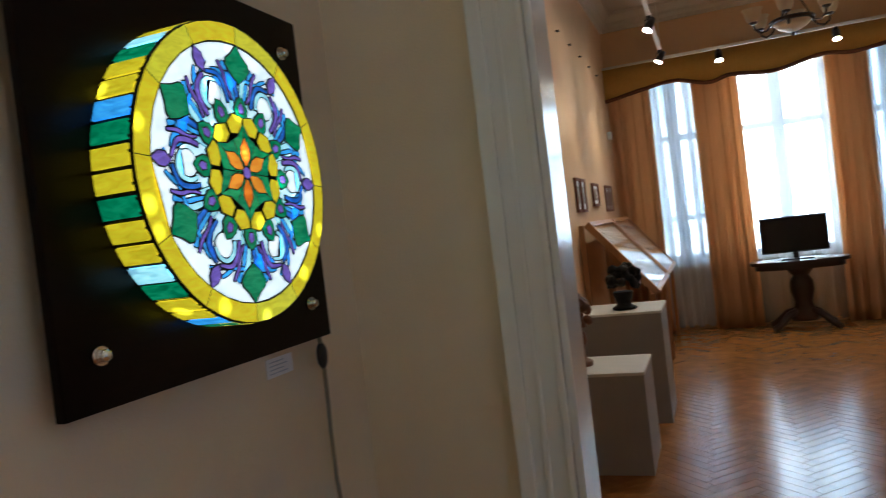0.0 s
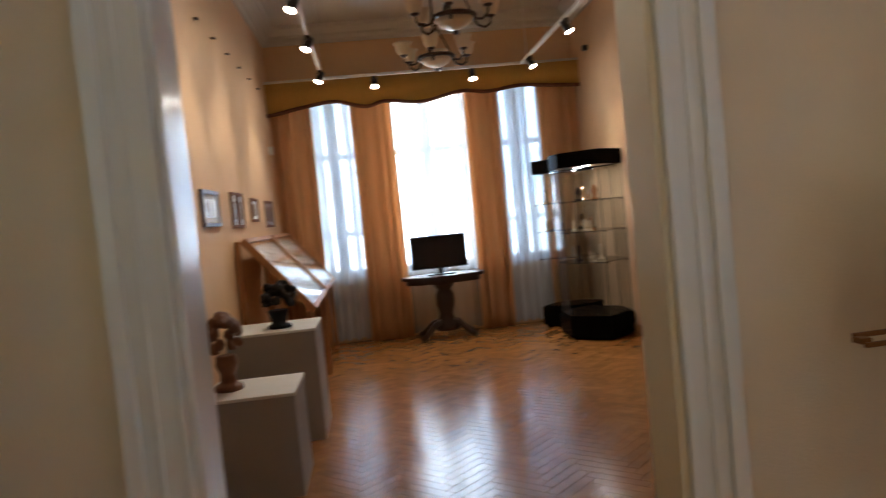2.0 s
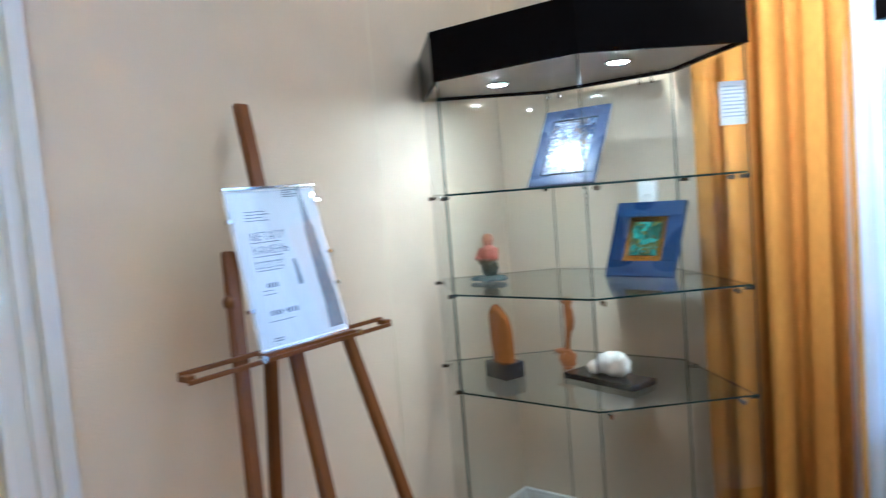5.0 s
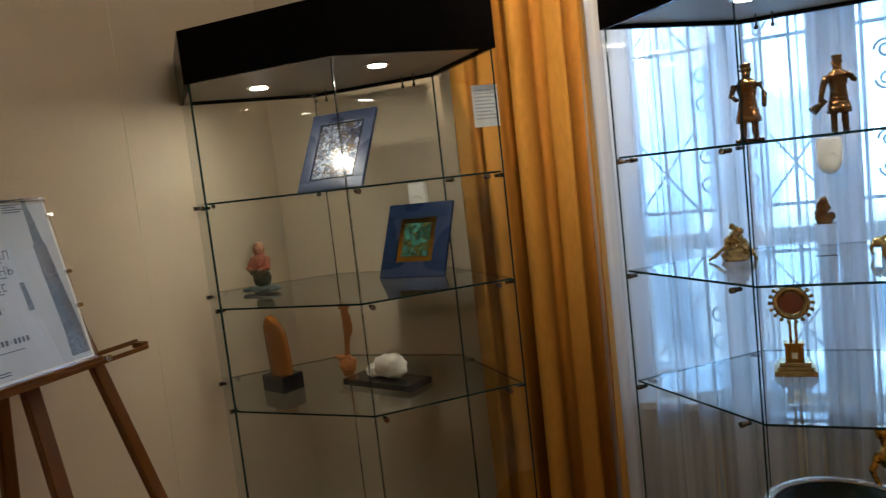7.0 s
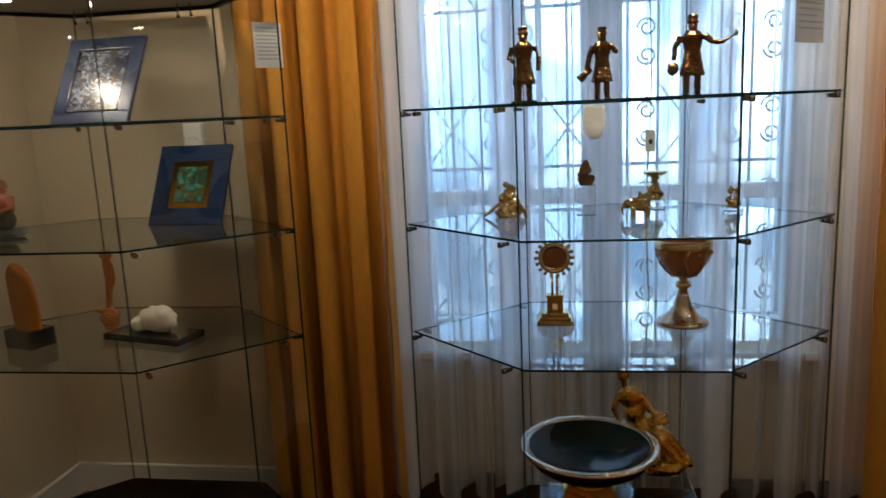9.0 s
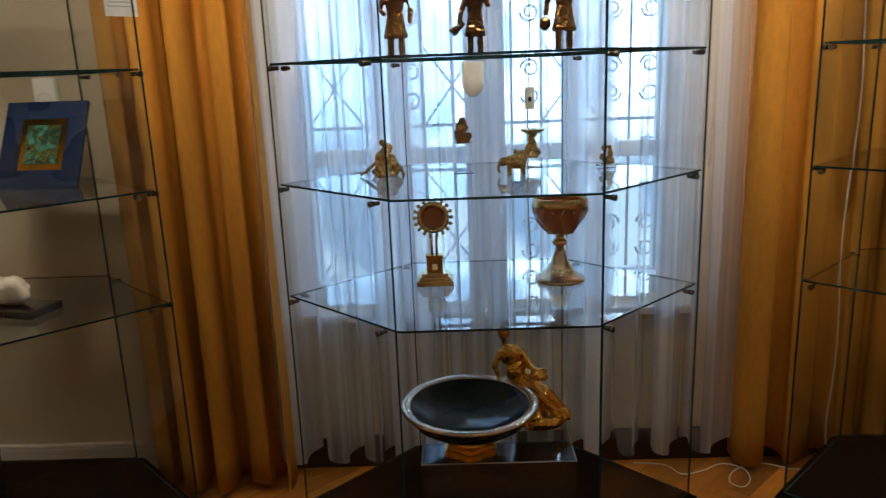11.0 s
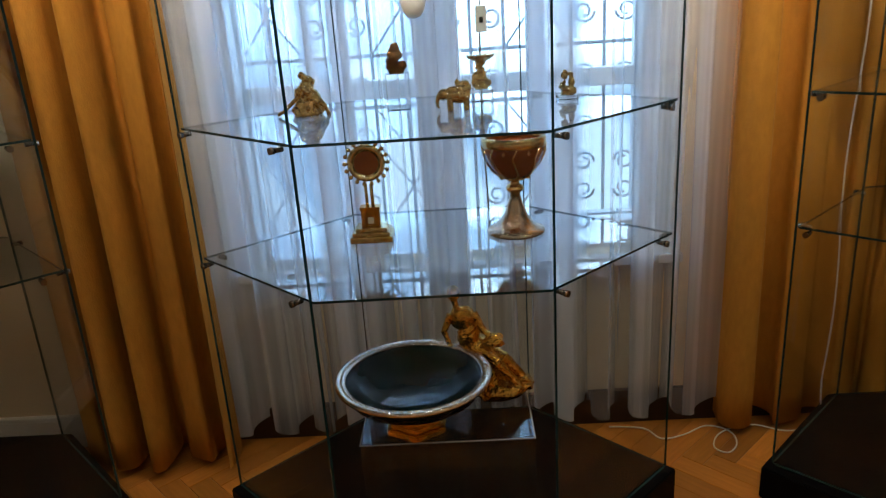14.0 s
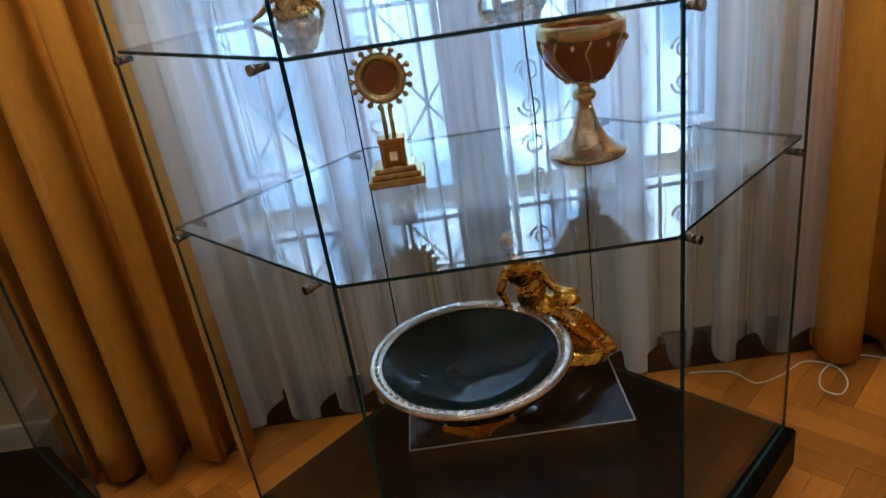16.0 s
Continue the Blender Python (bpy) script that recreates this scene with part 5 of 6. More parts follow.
lean = math.degrees(math.atan(TA))
po = thing("poster", "white exhibition poster in a clear acrylic sleeve", "poster", at=pose(0.486, -0.065, 0, 0, 0, 2.0) @ pose(-0.010, -0.030, 1.108, -lean) @ Matrix.Diagonal((0.94, 1, 1.018, 1)))
PW, PH = 0.315, 0.405
part("sheet", boxes((-PW / 2, PW / 2, 0.004, 0.006, 0, PH)), M["poster"], po)
sv = part("sleeve", boxes((-PW / 2 - 0.008, PW / 2 + 0.008, 0.000, 0.0032, -0.004, PH + 0.006)), M["acrylic"], po, "clear acrylic sleeve")
sv.visible_shadow = False
part("back_board", boxes((-PW / 2 - 0.008, PW / 2 + 0.008, 0.0065, 0.010, -0.004, PH + 0.006)), M["plastic"], po)
for z in (PH + 0.006, -0.010):
    part("edge_strip", boxes((-PW / 2 - 0.009, PW / 2 + 0.009, -0.002, 0.011, z, z + 0.006)), M["chrome"], po)
for x, z in ((PW / 2 + 0.010, 0.37), (PW / 2 + 0.010, 0.22), (PW / 2 + 0.010, 0.13), (-PW / 2 - 0.010, 0.10), (-PW / 2 - 0.010, 0.33)):
    part("sleeve_clip", boxes((x - 0.009, x + 0.009, -0.003, 0.012, z - 0.005, z + 0.005), bevel=0.001), M["chrome"], po)

def poster_mark(bm, x0, x1, z0, z1):
    box(bm, x0, x1, 0.0034, 0.0038, z0, z1)


bm = bmesh.new()
for k, (z, w) in enumerate(((0.350, 0.075), (0.342, 0.085), (0.334, 0.06), (0.326, 0.08))):
    poster_mark(bm, -0.115, -0.115 + w, z, z + 0.0025)
for z, w in ((0.268, 0.105), (0.231, 0.105), (0.194, 0.085)):
    poster_mark(bm, -0.115, -0.115 + w, z, z + 0.0025)
for z, w in ((0.132, 0.05), (0.142, 0.04), (0.062, 0.09)):
    poster_mark(bm, -0.115, -0.115 + w, z, z + 0.002)
for z in (0.012, 0.018):
    poster_mark(bm, -0.115, -0.08, z, z + 0.003)
for k in range(4):
    poster_mark(bm, 0.035, 0.035 + (0.05, 0.06, 0.04, 0.055)[k], 0.385 + 0.006 * k, 0.388 + 0.006 * k)
for k, w in enumerate((0.012, 0.011, 0.013, 0.010, 0.012, 0.011)):
    poster_mark(bm, -0.115 + 0.0165 * k, -0.115 + 0.0165 * k + w, 0.201, 0.2035)
    poster_mark(bm, -0.115 + 0.0165 * k, -0.115 + 0.0165 * k + 0.003, 0.2035, 0.220)
    poster_mark(bm, -0.112 + 0.0165 * k, -0.115 + 0.0165 * k + w, 0.2165, 0.220)
for k in range(4):
    poster_mark(bm, -0.095 + 0.011 * k, -0.088 + 0.011 * k, 0.150, 0.162)
for k in range(9):
    poster_mark(bm, -0.105 + 0.0115 * k, -0.0975 + 0.0115 * k, 0.078 + 0.006 * (k == 4), 0.091 - 0.005 * (k == 4))
part("print_lines", bm, M["ink"], po)


def lettering(text, size, x, z, material, parent, y=0.0033):
    cu = bpy.data.curves.new("lettering", 'FONT')
    cu.body, cu.size, cu.extrude = text, size, 0.0002
    tmp = bpy.data.objects.new("lettering", cu)
    scene.collection.objects.link(tmp)
    dg = bpy.context.evaluated_depsgraph_get()
    me = bpy.data.meshes.new_from_object(tmp.evaluated_get(dg))
    bpy.data.objects.remove(tmp)
    me.materials.clear()
    me.materials.append(material)
    ob = new("lettering", me)
    ob.parent = parent
    ob.matrix_basis = pose(x, y, z, 90)
    return ob


for tx, z in POSTER_WORDS:
    lettering(tx, 0.030 if len(tx) > 5 else 0.026, -0.115, z, M["ink"], po)
# printed silver hook and dark engraved column on the poster
bm = bmesh.new()
def flat(bm, pts, w0, w1):
    """A flat printed stroke through plan points."""
    rows = []
    for i, (x, z) in enumerate(pts):
        a, b = pts[max(i - 1, 0)], pts[min(i + 1, len(pts) - 1)]
        d = Vector((b[0] - a[0], b[1] - a[1])).normalized()
        w = (w0 + (w1 - w0) * i / (len(pts) - 1)) / 2
        rows.append((bm.verts.new((x - d.y * w, 0.0036, z + d.x * w)), bm.verts.new((x + d.y * w, 0.0036, z - d.x * w))))
    for p, q in zip(rows, rows[1:]):
        bm.faces.new((p[0], p[1], q[1], q[0]))
flat(bm, [(0.085, 0.335), (0.055, 0.330), (0.03, 0.315), (0.018, 0.29), (0.016, 0.255), (0.018, 0.215)], 0.016, 0.006)
flat(bm, [(0.030, 0.11), (0.032, 0.05)], 0.006, 0.006)
part("printed_hook", bm, M["inkpale"], po)
bm = bmesh.new()
flat(bm, [(0.10, 0.42), (0.105, 0.36), (0.108, 0.30)], 0.012, 0.03)
flat(bm, [(0.108, 0.30), (0.112, 0.23), (0.118, 0.16), (0.125, 0.08), (0.125, 0.012)], 0.038, 0.058)
part("printed_column", bm, M["print_dark"], po)
bm = bmesh.new()
flat(bm, [(0.022, 0.215), (0.025, 0.19), (0.027, 0.165), (0.028, 0.145)], 0.012, 0.018)
part("printed_knot", bm, M["print_dark"], po)

# ---- round stained-glass lamp on a dark board ----
PC = Vector((0, -0.512, 1.62))
sg = thing("stained_glass_lamp", "round lit stained-glass lamp on a dark wooden board", "wall lamp")
XPF = -1.972
part("board", boxes((XPF - 0.02, XPF, -0.915, -0.100, 1.236, 2.030), bevel=0.003), M["darkwood"], sg, "dark stained square board")
for y, z in ((-0.186, 1.325), (-0.186, 1.937), (-0.838, 1.325), (-0.838, 1.937)):
    mt = Matrix.Translation((0, y, z)) @ Euler((0, radians(90), 0)).to_matrix().to_4x4()
    bm = bmesh.new()
    tube(bm, [(XL, y, z), (XPF - 0.02, y, z)], 0.010, 12)
    tube(bm, [(XPF, y, z), (XPF + 0.008, y, z)], 0.016, 16)
    tube(bm, [(XPF + 0.008, y, z), (XPF + 0.014, y, z)], 0.012, 16)
    blob(bm, (XPF + 0.016, y, z), (0.008, 0.011, 0.011))
    part("standoff", bm, M["chrome"], sg, "round chrome standoff")
XF = -1.884
RL = 0.296
mt = Matrix.Translation((0, PC.y, PC.z)) @ Euler((0, radians(90), 0)).to_matrix().to_4x4()
part("drum", lathe(bmesh.new(), [(RL - 0.004, XPF), (RL - 0.004, XF - 0.003)], 72, m=mt), M["lead"], sg, "dark lead drum")
TINT = {}
for nm, col in (("yellow", (0.52, 0.41, 0.008)), ("green", (0.006, 0.16, 0.065)), ("blue", (0.05, 0.30, 0.70)), ("sky", (0.35, 0.72, 0.95)), ("white", (0.80, 0.92, 0.98)), ("violet", (0.13, 0.08, 0.36)), ("orange", (0.66, 0.22, 0.012)), ("amber", (0.62, 0.15, 0.005)), ("lemon", (0.46, 0.42, 0.02)), ("leaf", (0.012, 0.21, 0.07)), ("deep", (0.02, 0.11, 0.44)), ("pale", (0.55, 0.80, 0.92))):
    TINT[nm] = glow("glass_" + nm, col, LAMP_POWER, 0.2 if nm in ("white", "pale", "yellow", "lemon") else 0.4, 22.0, lamps=11.0)


def P2(r, a):
    """A point of the rose from radius 0..1 and angle in degrees."""
    return Vector((r * RL * math.sin(radians(a)), r * RL * math.cos(radians(a))))


def spread_out(pts, off):
    n = len(pts)
    area = sum(pts[i].x * pts[(i + 1) % n].y - pts[(i + 1) % n].x * pts[i].y for i in range(n))
    sgn = 1 if area > 0 else -1
    out = []
    for i in range(n):
        d = (pts[(i + 1) % n] - pts[i - 1]).normalized()
        out.append(pts[i] + sgn * off * Vector((d.y, -d.x)))
    return out


def plate(pts, x0, x1):
    bm = bmesh.new()
    lo = [bm.verts.new((x0, PC.y + v.x, PC.z + v.y)) for v in pts]
    hi = [bm.verts.new((x1, PC.y + v.x, PC.z + v.y)) for v in pts]
    bm.faces.new(hi)
    for i in range(len(pts)):
        j = (i + 1) % len(pts)
        bm.faces.new((lo[i], lo[j], hi[j], hi[i]))
    bmesh.ops.triangulate(bm, faces=[f for f in bm.faces if len(f.verts) > 4])
    return bm


def piece(pts, tint, level):
    """A glass piece set in its lead came; higher levels lie over lower ones."""
    x = XF + 0.0005 * level
    part("lead_came", plate(spread_out(pts, 0.0016), XF - 0.003, x + 0.0002), M["lead"], sg)
    part("glass_piece", plate(spread_out(pts, -0.0013), XF - 0.002, x + 0.0004), TINT[tint], sg)


def polar(corners, step=7.0):
    out = []
    n = len(corners)
    for i in range(n):
        (r0, a0), (r1, a1) = corners[i], corners[(i + 1) % n]
        k = max(1, int(abs(a1 - a0) * max(r0, r1) / step))
        out += [P2(r0 + (r1 - r0) * s / k, a0 + (a1 - a0) * s / k) for s in range(k)]
    return out


def ribbon(spine, w0, w1):
    """A bent strip through (radius, angle) points, smoothed."""
    p = [P2(*s) for s in spine]
    pts = []
    for i in range(len(p) - 1):
        a, b, c, d = p[max(i - 1, 0)], p[i], p[i + 1], p[min(i + 2, len(p) - 1)]
        for s in range(5):
            t = s / 5
            pts.append(0.5 * ((2 * b) + (c - a) * t + (2 * a - 5 * b + 4 * c - d) * t * t + (3 * b - a - 3 * c + d) * t ** 3))
    pts.append(p[-1])
    left, right = [], []
    for i, q in enumerate(pts):
        d = (pts[min(i + 1, len(pts) - 1)] - pts[max(i - 1, 0)]).normalized()
        w = (w0 + (w1 - w0) * i / (len(pts) - 1)) * RL / 2
        w *= 0.45 + 0.55 * math.sin(math.pi * (0.12 + 0.76 * i / (len(pts) - 1)))
        left.append(q + Vector((-d.y, d.x)) * w)
        right.append(q - Vector((-d.y, d.x)) * w)
    return left + right[::-1]


def disc(r, a, rad, n=18):
    """A round piece of radius rad about the point (r, a)."""
    o = P2(r, a)
    return [o + Vector((math.cos(2 * math.pi * k / n), math.sin(2 * math.pi * k / n))) * rad * RL for k in range(n)]


for s in range(6):
    c = 60 * s + 4
    for k in (0, 30):
        piece(polar([(0.60, c + k), (0.60, c + k + 30), (0.865, c + k + 30), (0.865, c + k)]), "white", 0)
    for k, tn in ((0, "sky"), (12, "pale"), (24, "blue"), (36, "pale"), (48, "sky")):
        piece(polar([(0.36, c + k), (0.36, c + k + 12), (0.60, c + k + 12), (0.60, c + k)]), tn, 0)
for s in range(6):
    c = 60 * s + 4
    b_ = c + 30
    for g in (-1, 1):
        # sheath under the outer leaf: violet edge, two blue strips
        piece(ribbon([(0.74, c + g * 13), (0.66, c + g * 8.5), (0.56, c + g * 7), (0.46, c + g * 5)], 0.055, 0.04), "blue", 2)
        piece(ribbon([(0.70, c + g * 8.5), (0.62, c + g * 4.5), (0.54, c + g * 3), (0.47, c + g * 1.5)], 0.05, 0.04), "sky" if g > 0 else "deep", 3)
        piece(ribbon([(0.745, c + g * 16), (0.66, c + g * 13.5), (0.57, c + g * 13), (0.49, c + g * 9)], 0.034, 0.026), "violet", 4)
        # ribbons that run from the sheath round the curl
        piece(ribbon([(0.52, c + g * 13), (0.60, c + g * 17), (0.69, c + g * 20), (0.76, b_ - g * 5)], 0.045, 0.032), "blue", 3)
        piece(ribbon([(0.47, b_ - g * 15), (0.56, b_ - g * 14.5), (0.655, b_ - g * 11), (0.70, b_ - g * 1.5)], 0.042, 0.036), "violet" if (g > 0) != (s % 2 == 0) else "deep", 5)
    piece(disc(0.565, b_, 0.085), "white", 5)
    piece(ribbon([(0.49, b_ - 9), (0.56, b_ - 10.5), (0.635, b_ - 7), (0.655, b_), (0.62, b_ + 7)], 0.04, 0.03), "sky", 6)
    # outer leaf, one half deeper green
    piece(polar([(0.60, c), (0.66, c + 7), (0.725, c + 10.5), (0.765, c + 9), (0.80, c + 4.5), (0.868, c), (0.80, c - 4.5), (0.765, c - 9), (0.725, c - 10.5), (0.66, c - 7)], 3), "green", 7)
    # bud at the rim
    piece(polar([(0.70, b_), (0.755, b_ - 3.5), (0.81, b_ - 3.2), (0.868, b_), (0.81, b_ + 3.2), (0.755, b_ + 3.5)], 3), "violet", 7)
    for k in (0, 30):
        piece(polar([(0.36, c + k - 9), (0.43, c + k - 9.5), (0.49, c + k - 5), (0.52, c + k), (0.49, c + k + 5), (0.43, c + k + 9.5), (0.36, c + k + 9)], 5), "green", 8)
        piece(polar([(0.40, c + k - 3), (0.445, c + k - 4), (0.475, c + k), (0.445, c + k + 4), (0.40, c + k + 3)], 3), "violet", 9)
    piece(polar([(0.26, c + 3), (0.37, c + 1), (0.40, c + 15), (0.36, c + 28), (0.28, c + 28)], 8), "yellow", 10)
    piece(polar([(0.28, c + 32), (0.36, c + 32), (0.40, c + 45), (0.37, c + 59), (0.26, c + 57)], 8), "yellow", 10)
    piece(polar([(0.05, c + 30), (0.15, c + 8), (0.24, c + 1), (0.33, c), (0.25, c + 15), (0.24, c + 30)], 8), "green", 11)
    piece(polar([(0.05, c + 30), (0.24, c + 30), (0.25, c + 45), (0.33, c + 60), (0.24, c + 59), (0.15, c + 52)], 8), "leaf", 11)
for s in range(6):
    c = 60 * s + 4
    piece(polar([(0.03, c), (0.115, c - 24), (0.17, c - 17), (0.24, c), (0.17, c + 17), (0.115, c + 24)], 6), "orange" if s % 3 else "amber", 12)
piece(polar([(0.045, 60 * k) for k in range(6)], 20), "violet", 13)
for k in range(12):
    a0 = 30 * k + 4
    piece(polar([(0.868, a0), (0.868, a0 + 30), (0.995, a0 + 30), (0.995, a0)]), "yellow" if k % 5 else "lemon", 7)
# drum tiles
order = ["yellow", "green", "blue", "yellow", "yellow", "green", "sky", "yellow", "yellow", "green", "yellow"]
NT = 44
for k in range(NT):
    a0, a1 = 2 * math.pi * k / NT + 0.012, 2 * math.pi * (k + 1) / NT - 0.012
    bm = bmesh.new()
    vs = []
    for a in (a0, (a0 + a1) / 2, a1):
        for x in (XPF + 0.004, XF - 0.006):
            vs.append(bm.verts.new((x, PC.y + RL * math.sin(a), PC.z + RL * math.cos(a))))
    for i in (0, 2):
        bm.faces.new((vs[i], vs[i + 1], vs[i + 3], vs[i + 2]))
    lo = [v.co.copy() for v in vs]
    ws = []
    for v in lo:
        d = Vector((0, v.y - PC.y, v.z - PC.z)).normalized()
        ws.append(bm.verts.new(v - d * 0.004))
    for i in (0, 2):
        bm.faces.new((ws[i], ws[i + 2], ws[i + 3], ws[i + 1]))
    part("rim_tile", bm, TINT[order[k % 11]], sg)
# switch and cord
sw = thing("lamp_cord", "grey lamp cord with a black inline switch hanging down the wall", "cord")
part("switch", blob(bmesh.new(), (-1.995, -0.118, 1.185), (0.014, 0.018, 0.036)), M["blackplastic"], sw)
pts = [(-1.995, -0.122, 1.235), (-1.995, -0.120, 1.21), (-1.995, -0.116, 1.15), (-2.0, -0.108, 1.08), (-2.005, -0.105, 0.98), (-2.01, -0.095, 0.86), (-2.012, -0.07, 0.70), (-2.012, -0.05, 0.5), (-2.012, -0.04, 0.3), (-2.012, -0.03, 0.12), (-2.0, -0.03, 0.01)]
part("cord", tube(bmesh.new(), pts, 0.0055, 8), M["cable"], sw)
lb = thing("wall_label", "small white printed label card on the wall", "label", at=pose(XL, -0.245, 1.165))
part("card", boxes((0.0, 0.003, -0.055, 0.055, 0, 0.045)), M["paper"], lb)
bm = bmesh.new()
for k in range(4):
    box(bm, 0.0032, 0.0038, -0.045, 0.03 - 0.015 * (k % 2), 0.008 + 0.009 * k, 0.0105 + 0.009 * k)
part("text_lines", bm, M["inkpale"], lb)


# ---- chandeliers ----
def chandelier(at, lit, label, drop):
    c = thing("chandelier", label, "chandelier", "chandeliers", at)
    part("rod", tube(bmesh.new(), [(0, 0, 0.34), (0, 0, drop - 0.05)], 0.010, 8), M["bronze_dark"], c)
    part("ceiling_rose", lathe(bmesh.new(), [(0.03, drop - 0.09), (0.07, drop - 0.05), (0.085, drop - 0.01), (0.085, drop)], 24), M["bronze_dark"], c)
    part("bowl", lathe(bmesh.new(), [(0.012, -0.075), (0.06, -0.062), (0.12, -0.03), (0.165, 0.02), (0.16, 0.02), (0.11, -0.02), (0.01, -0.06)], 32), M["bulb_a"] if lit else M["shade"], c, "alabaster bowl")
    part("finial", blob(bmesh.new(), (0, 0, -0.09), (0.018, 0.018, 0.022)), M["bronze_dark"], c)
    part("rim", lathe(bmesh.new(), [(0.16, 0.015), (0.19, 0.02), (0.195, 0.035), (0.18, 0.05), (0.15, 0.045)], 32, ring_shape=True), M["bronze_dark"], c, "dark bronze rim")
    for k in range(3):
        a = 2 * math.pi * k / 3
        part("stay", tube(bmesh.new(), [(0.16 * math.cos(a), 0.16 * math.sin(a), 0.05), (0.06 * math.cos(a), 0.06 * math.sin(a), 0.26), (0, 0, 0.36)], 0.007, 6), M["bronze_dark"], c)
    for k in range(6):
        a = 2 * math.pi * k / 6 + 0.3
        ca, sa = math.cos(a), math.sin(a)
        arm = part("arm", tube(bmesh.new(), [(r * ca, r * sa, z) for r, z in ((0.17, 0.03), (0.22, -0.03), (0.28, -0.045), (0.33, -0.01), (0.34, 0.04))], 0.010, 8), M["bronze_dark"], c)
        part("cup", lathe(bmesh.new(), [(0.015, 0.035), (0.035, 0.045), (0.038, 0.055), (0.02, 0.06)], 18, (0.34 * ca, 0.34 * sa, 0)), M["bronze_dark"], arm)
        part("shade", lathe(bmesh.new(), [(0.03, 0.055), (0.055, 0.075), (0.068, 0.11), (0.074, 0.15), (0.090, 0.175), (0.086, 0.176), (0.068, 0.15), (0.062, 0.11), (0.05, 0.08), (0.01, 0.062)], 24, (0.34 * ca, 0.34 * sa, 0)), M["bulb_a"] if lit else M["shade"], arm, "bell-shaped glass shade")
        if lit:
            part("bulb", blob(bmesh.new(), (0.34 * ca, 0.34 * sa, 0.165), (0.022, 0.022, 0.028)), M["bulb"], arm, "lit bulb")
    return c


LK = "bronze chandelier with upturned alabaster shades hanging from the ceiling"
chandelier(pose(-0.13, 4.33, 3.02), False, LK, H - 3.02)
chandelier(pose(-0.17, 5.60, 2.98), False, LK, H - 2.98)
chandelier(pose(-0.45, -2.9, 2.85), True, "lit " + LK, H - 2.85)

# ---- ceiling track with spotlights ----
tr = thing("light_track", "white ceiling track hung on thin rods with small spotlights", "track lighting")
ZR = 3.05
part("rail", boxes((-1.36, 0.90, 6.45, 6.485, ZR, ZR + 0.03), bevel=0.003), M["white"], tr)
part("rail", boxes((-1.36, -1.325, 2.2, 6.45, ZR, ZR + 0.03), bevel=0.003), M["white"], tr)
part("rail", boxes((0.865, 0.90, 2.2, 6.45, ZR, ZR + 0.03), bevel=0.003), M["white"], tr)
for x, y in ((-1.342, 6.2), (0.882, 6.2), (-1.342, 4.2), (0.882, 4.2), (-1.342, 2.4), (0.882, 2.4)):
    part("hanger", tube(bmesh.new(), [(x, y, ZR + 0.03), (x, y, H)], 0.004, 6), M["white"], tr)


def spotlight(x, y, aim):
    s = thing("track_spotlight", "small black track spotlight with a lit lens", "spotlight", "track spotlights", pose(x, y, ZR))
    part("stem", boxes((-0.02, 0.02, -0.015, 0.015, -0.035, 0.0), bevel=0.003), M["blackplastic"], s)
    d = Vector(aim).normalized()
    o = Vector((0, 0, -0.075))
    part("body", tube(bmesh.new(), [o - d * 0.06, o + d * 0.05], 0.030, 14, 0.038), M["blackplastic"], s)
    part("lens", tube(bmesh.new(), [o + d * 0.050, o + d * 0.054], 0.034, 14), M["spot_on"], s, "bright lens")
    part("yoke", tube(bmesh.new(), [(0.035, 0, -0.07), (0.035, 0, -0.03), (-0.035, 0, -0.03), (-0.035, 0, -0.07)], 0.004, 6), M["blackplastic"], s)


def spot_lamp(x, y, aim, watts=SPOT_W, cone=80):
    li = bpy.data.lights.new("track_lamp", 'SPOT')
    li.energy, li.color, li.spot_size, li.spot_blend, li.shadow_soft_size = watts, ((1.0, 0.79, 0.55) if y < 0 else (1.0, 0.84, 0.64)), radians(cone), 0.7, 0.03
    d = Vector(aim).normalized()
    o = Vector((x, y, ZR - 0.075)) + d * 0.062
    new("track_lamp", li).matrix_basis = look(o, o + d)


for x, y, aim in ((-0.785, 6.467, (0, -0.4, -1)), (0.31, 6.467, (0, -0.4, -1)), (0.882, 6.05, (0.5, -0.3, -1)), (-1.342, 5.95, (-0.5, -0.2, -1)), (-1.342, 4.55, (-0.5, -0.3, -1)), (-1.342, 3.42, (-0.5, -0.3, -1)), (0.882, 4.6, (0.5, -0.2, -1))):
    spotlight(x, y, aim)
    spot_lamp(x, y, aim)

tr = thing("light_track", "white ceiling track hung on thin rods with small spotlights", "track lighting")
part("rail", boxes((0.70, 0.735, -4.6, -0.6, ZR, ZR + 0.03), bevel=0.003), M["white"], tr)
part("rail", boxes((-1.36, -1.325, -4.6, -0.6, ZR, ZR + 0.03), bevel=0.003), M["white"], tr)
part("rail", boxes((-1.325, 0.70, -4.6, -4.565, ZR, ZR + 0.03), bevel=0.003), M["white"], tr)
for x, y in ((0.718, -0.9), (0.718, -2.6), (0.718, -4.4), (-1.342, -0.9), (-1.342, -2.6), (-1.342, -4.4)):
    part("hanger", tube(bmesh.new(), [(x, y, ZR + 0.03), (x, y, H)], 0.004, 6), M["white"], tr)
for x, y, aim, watts in NEAR_SPOTS:
    spotlight(x, y, aim)
    spot_lamp(x, y, aim, watts, 62 if x > 0 else 42)

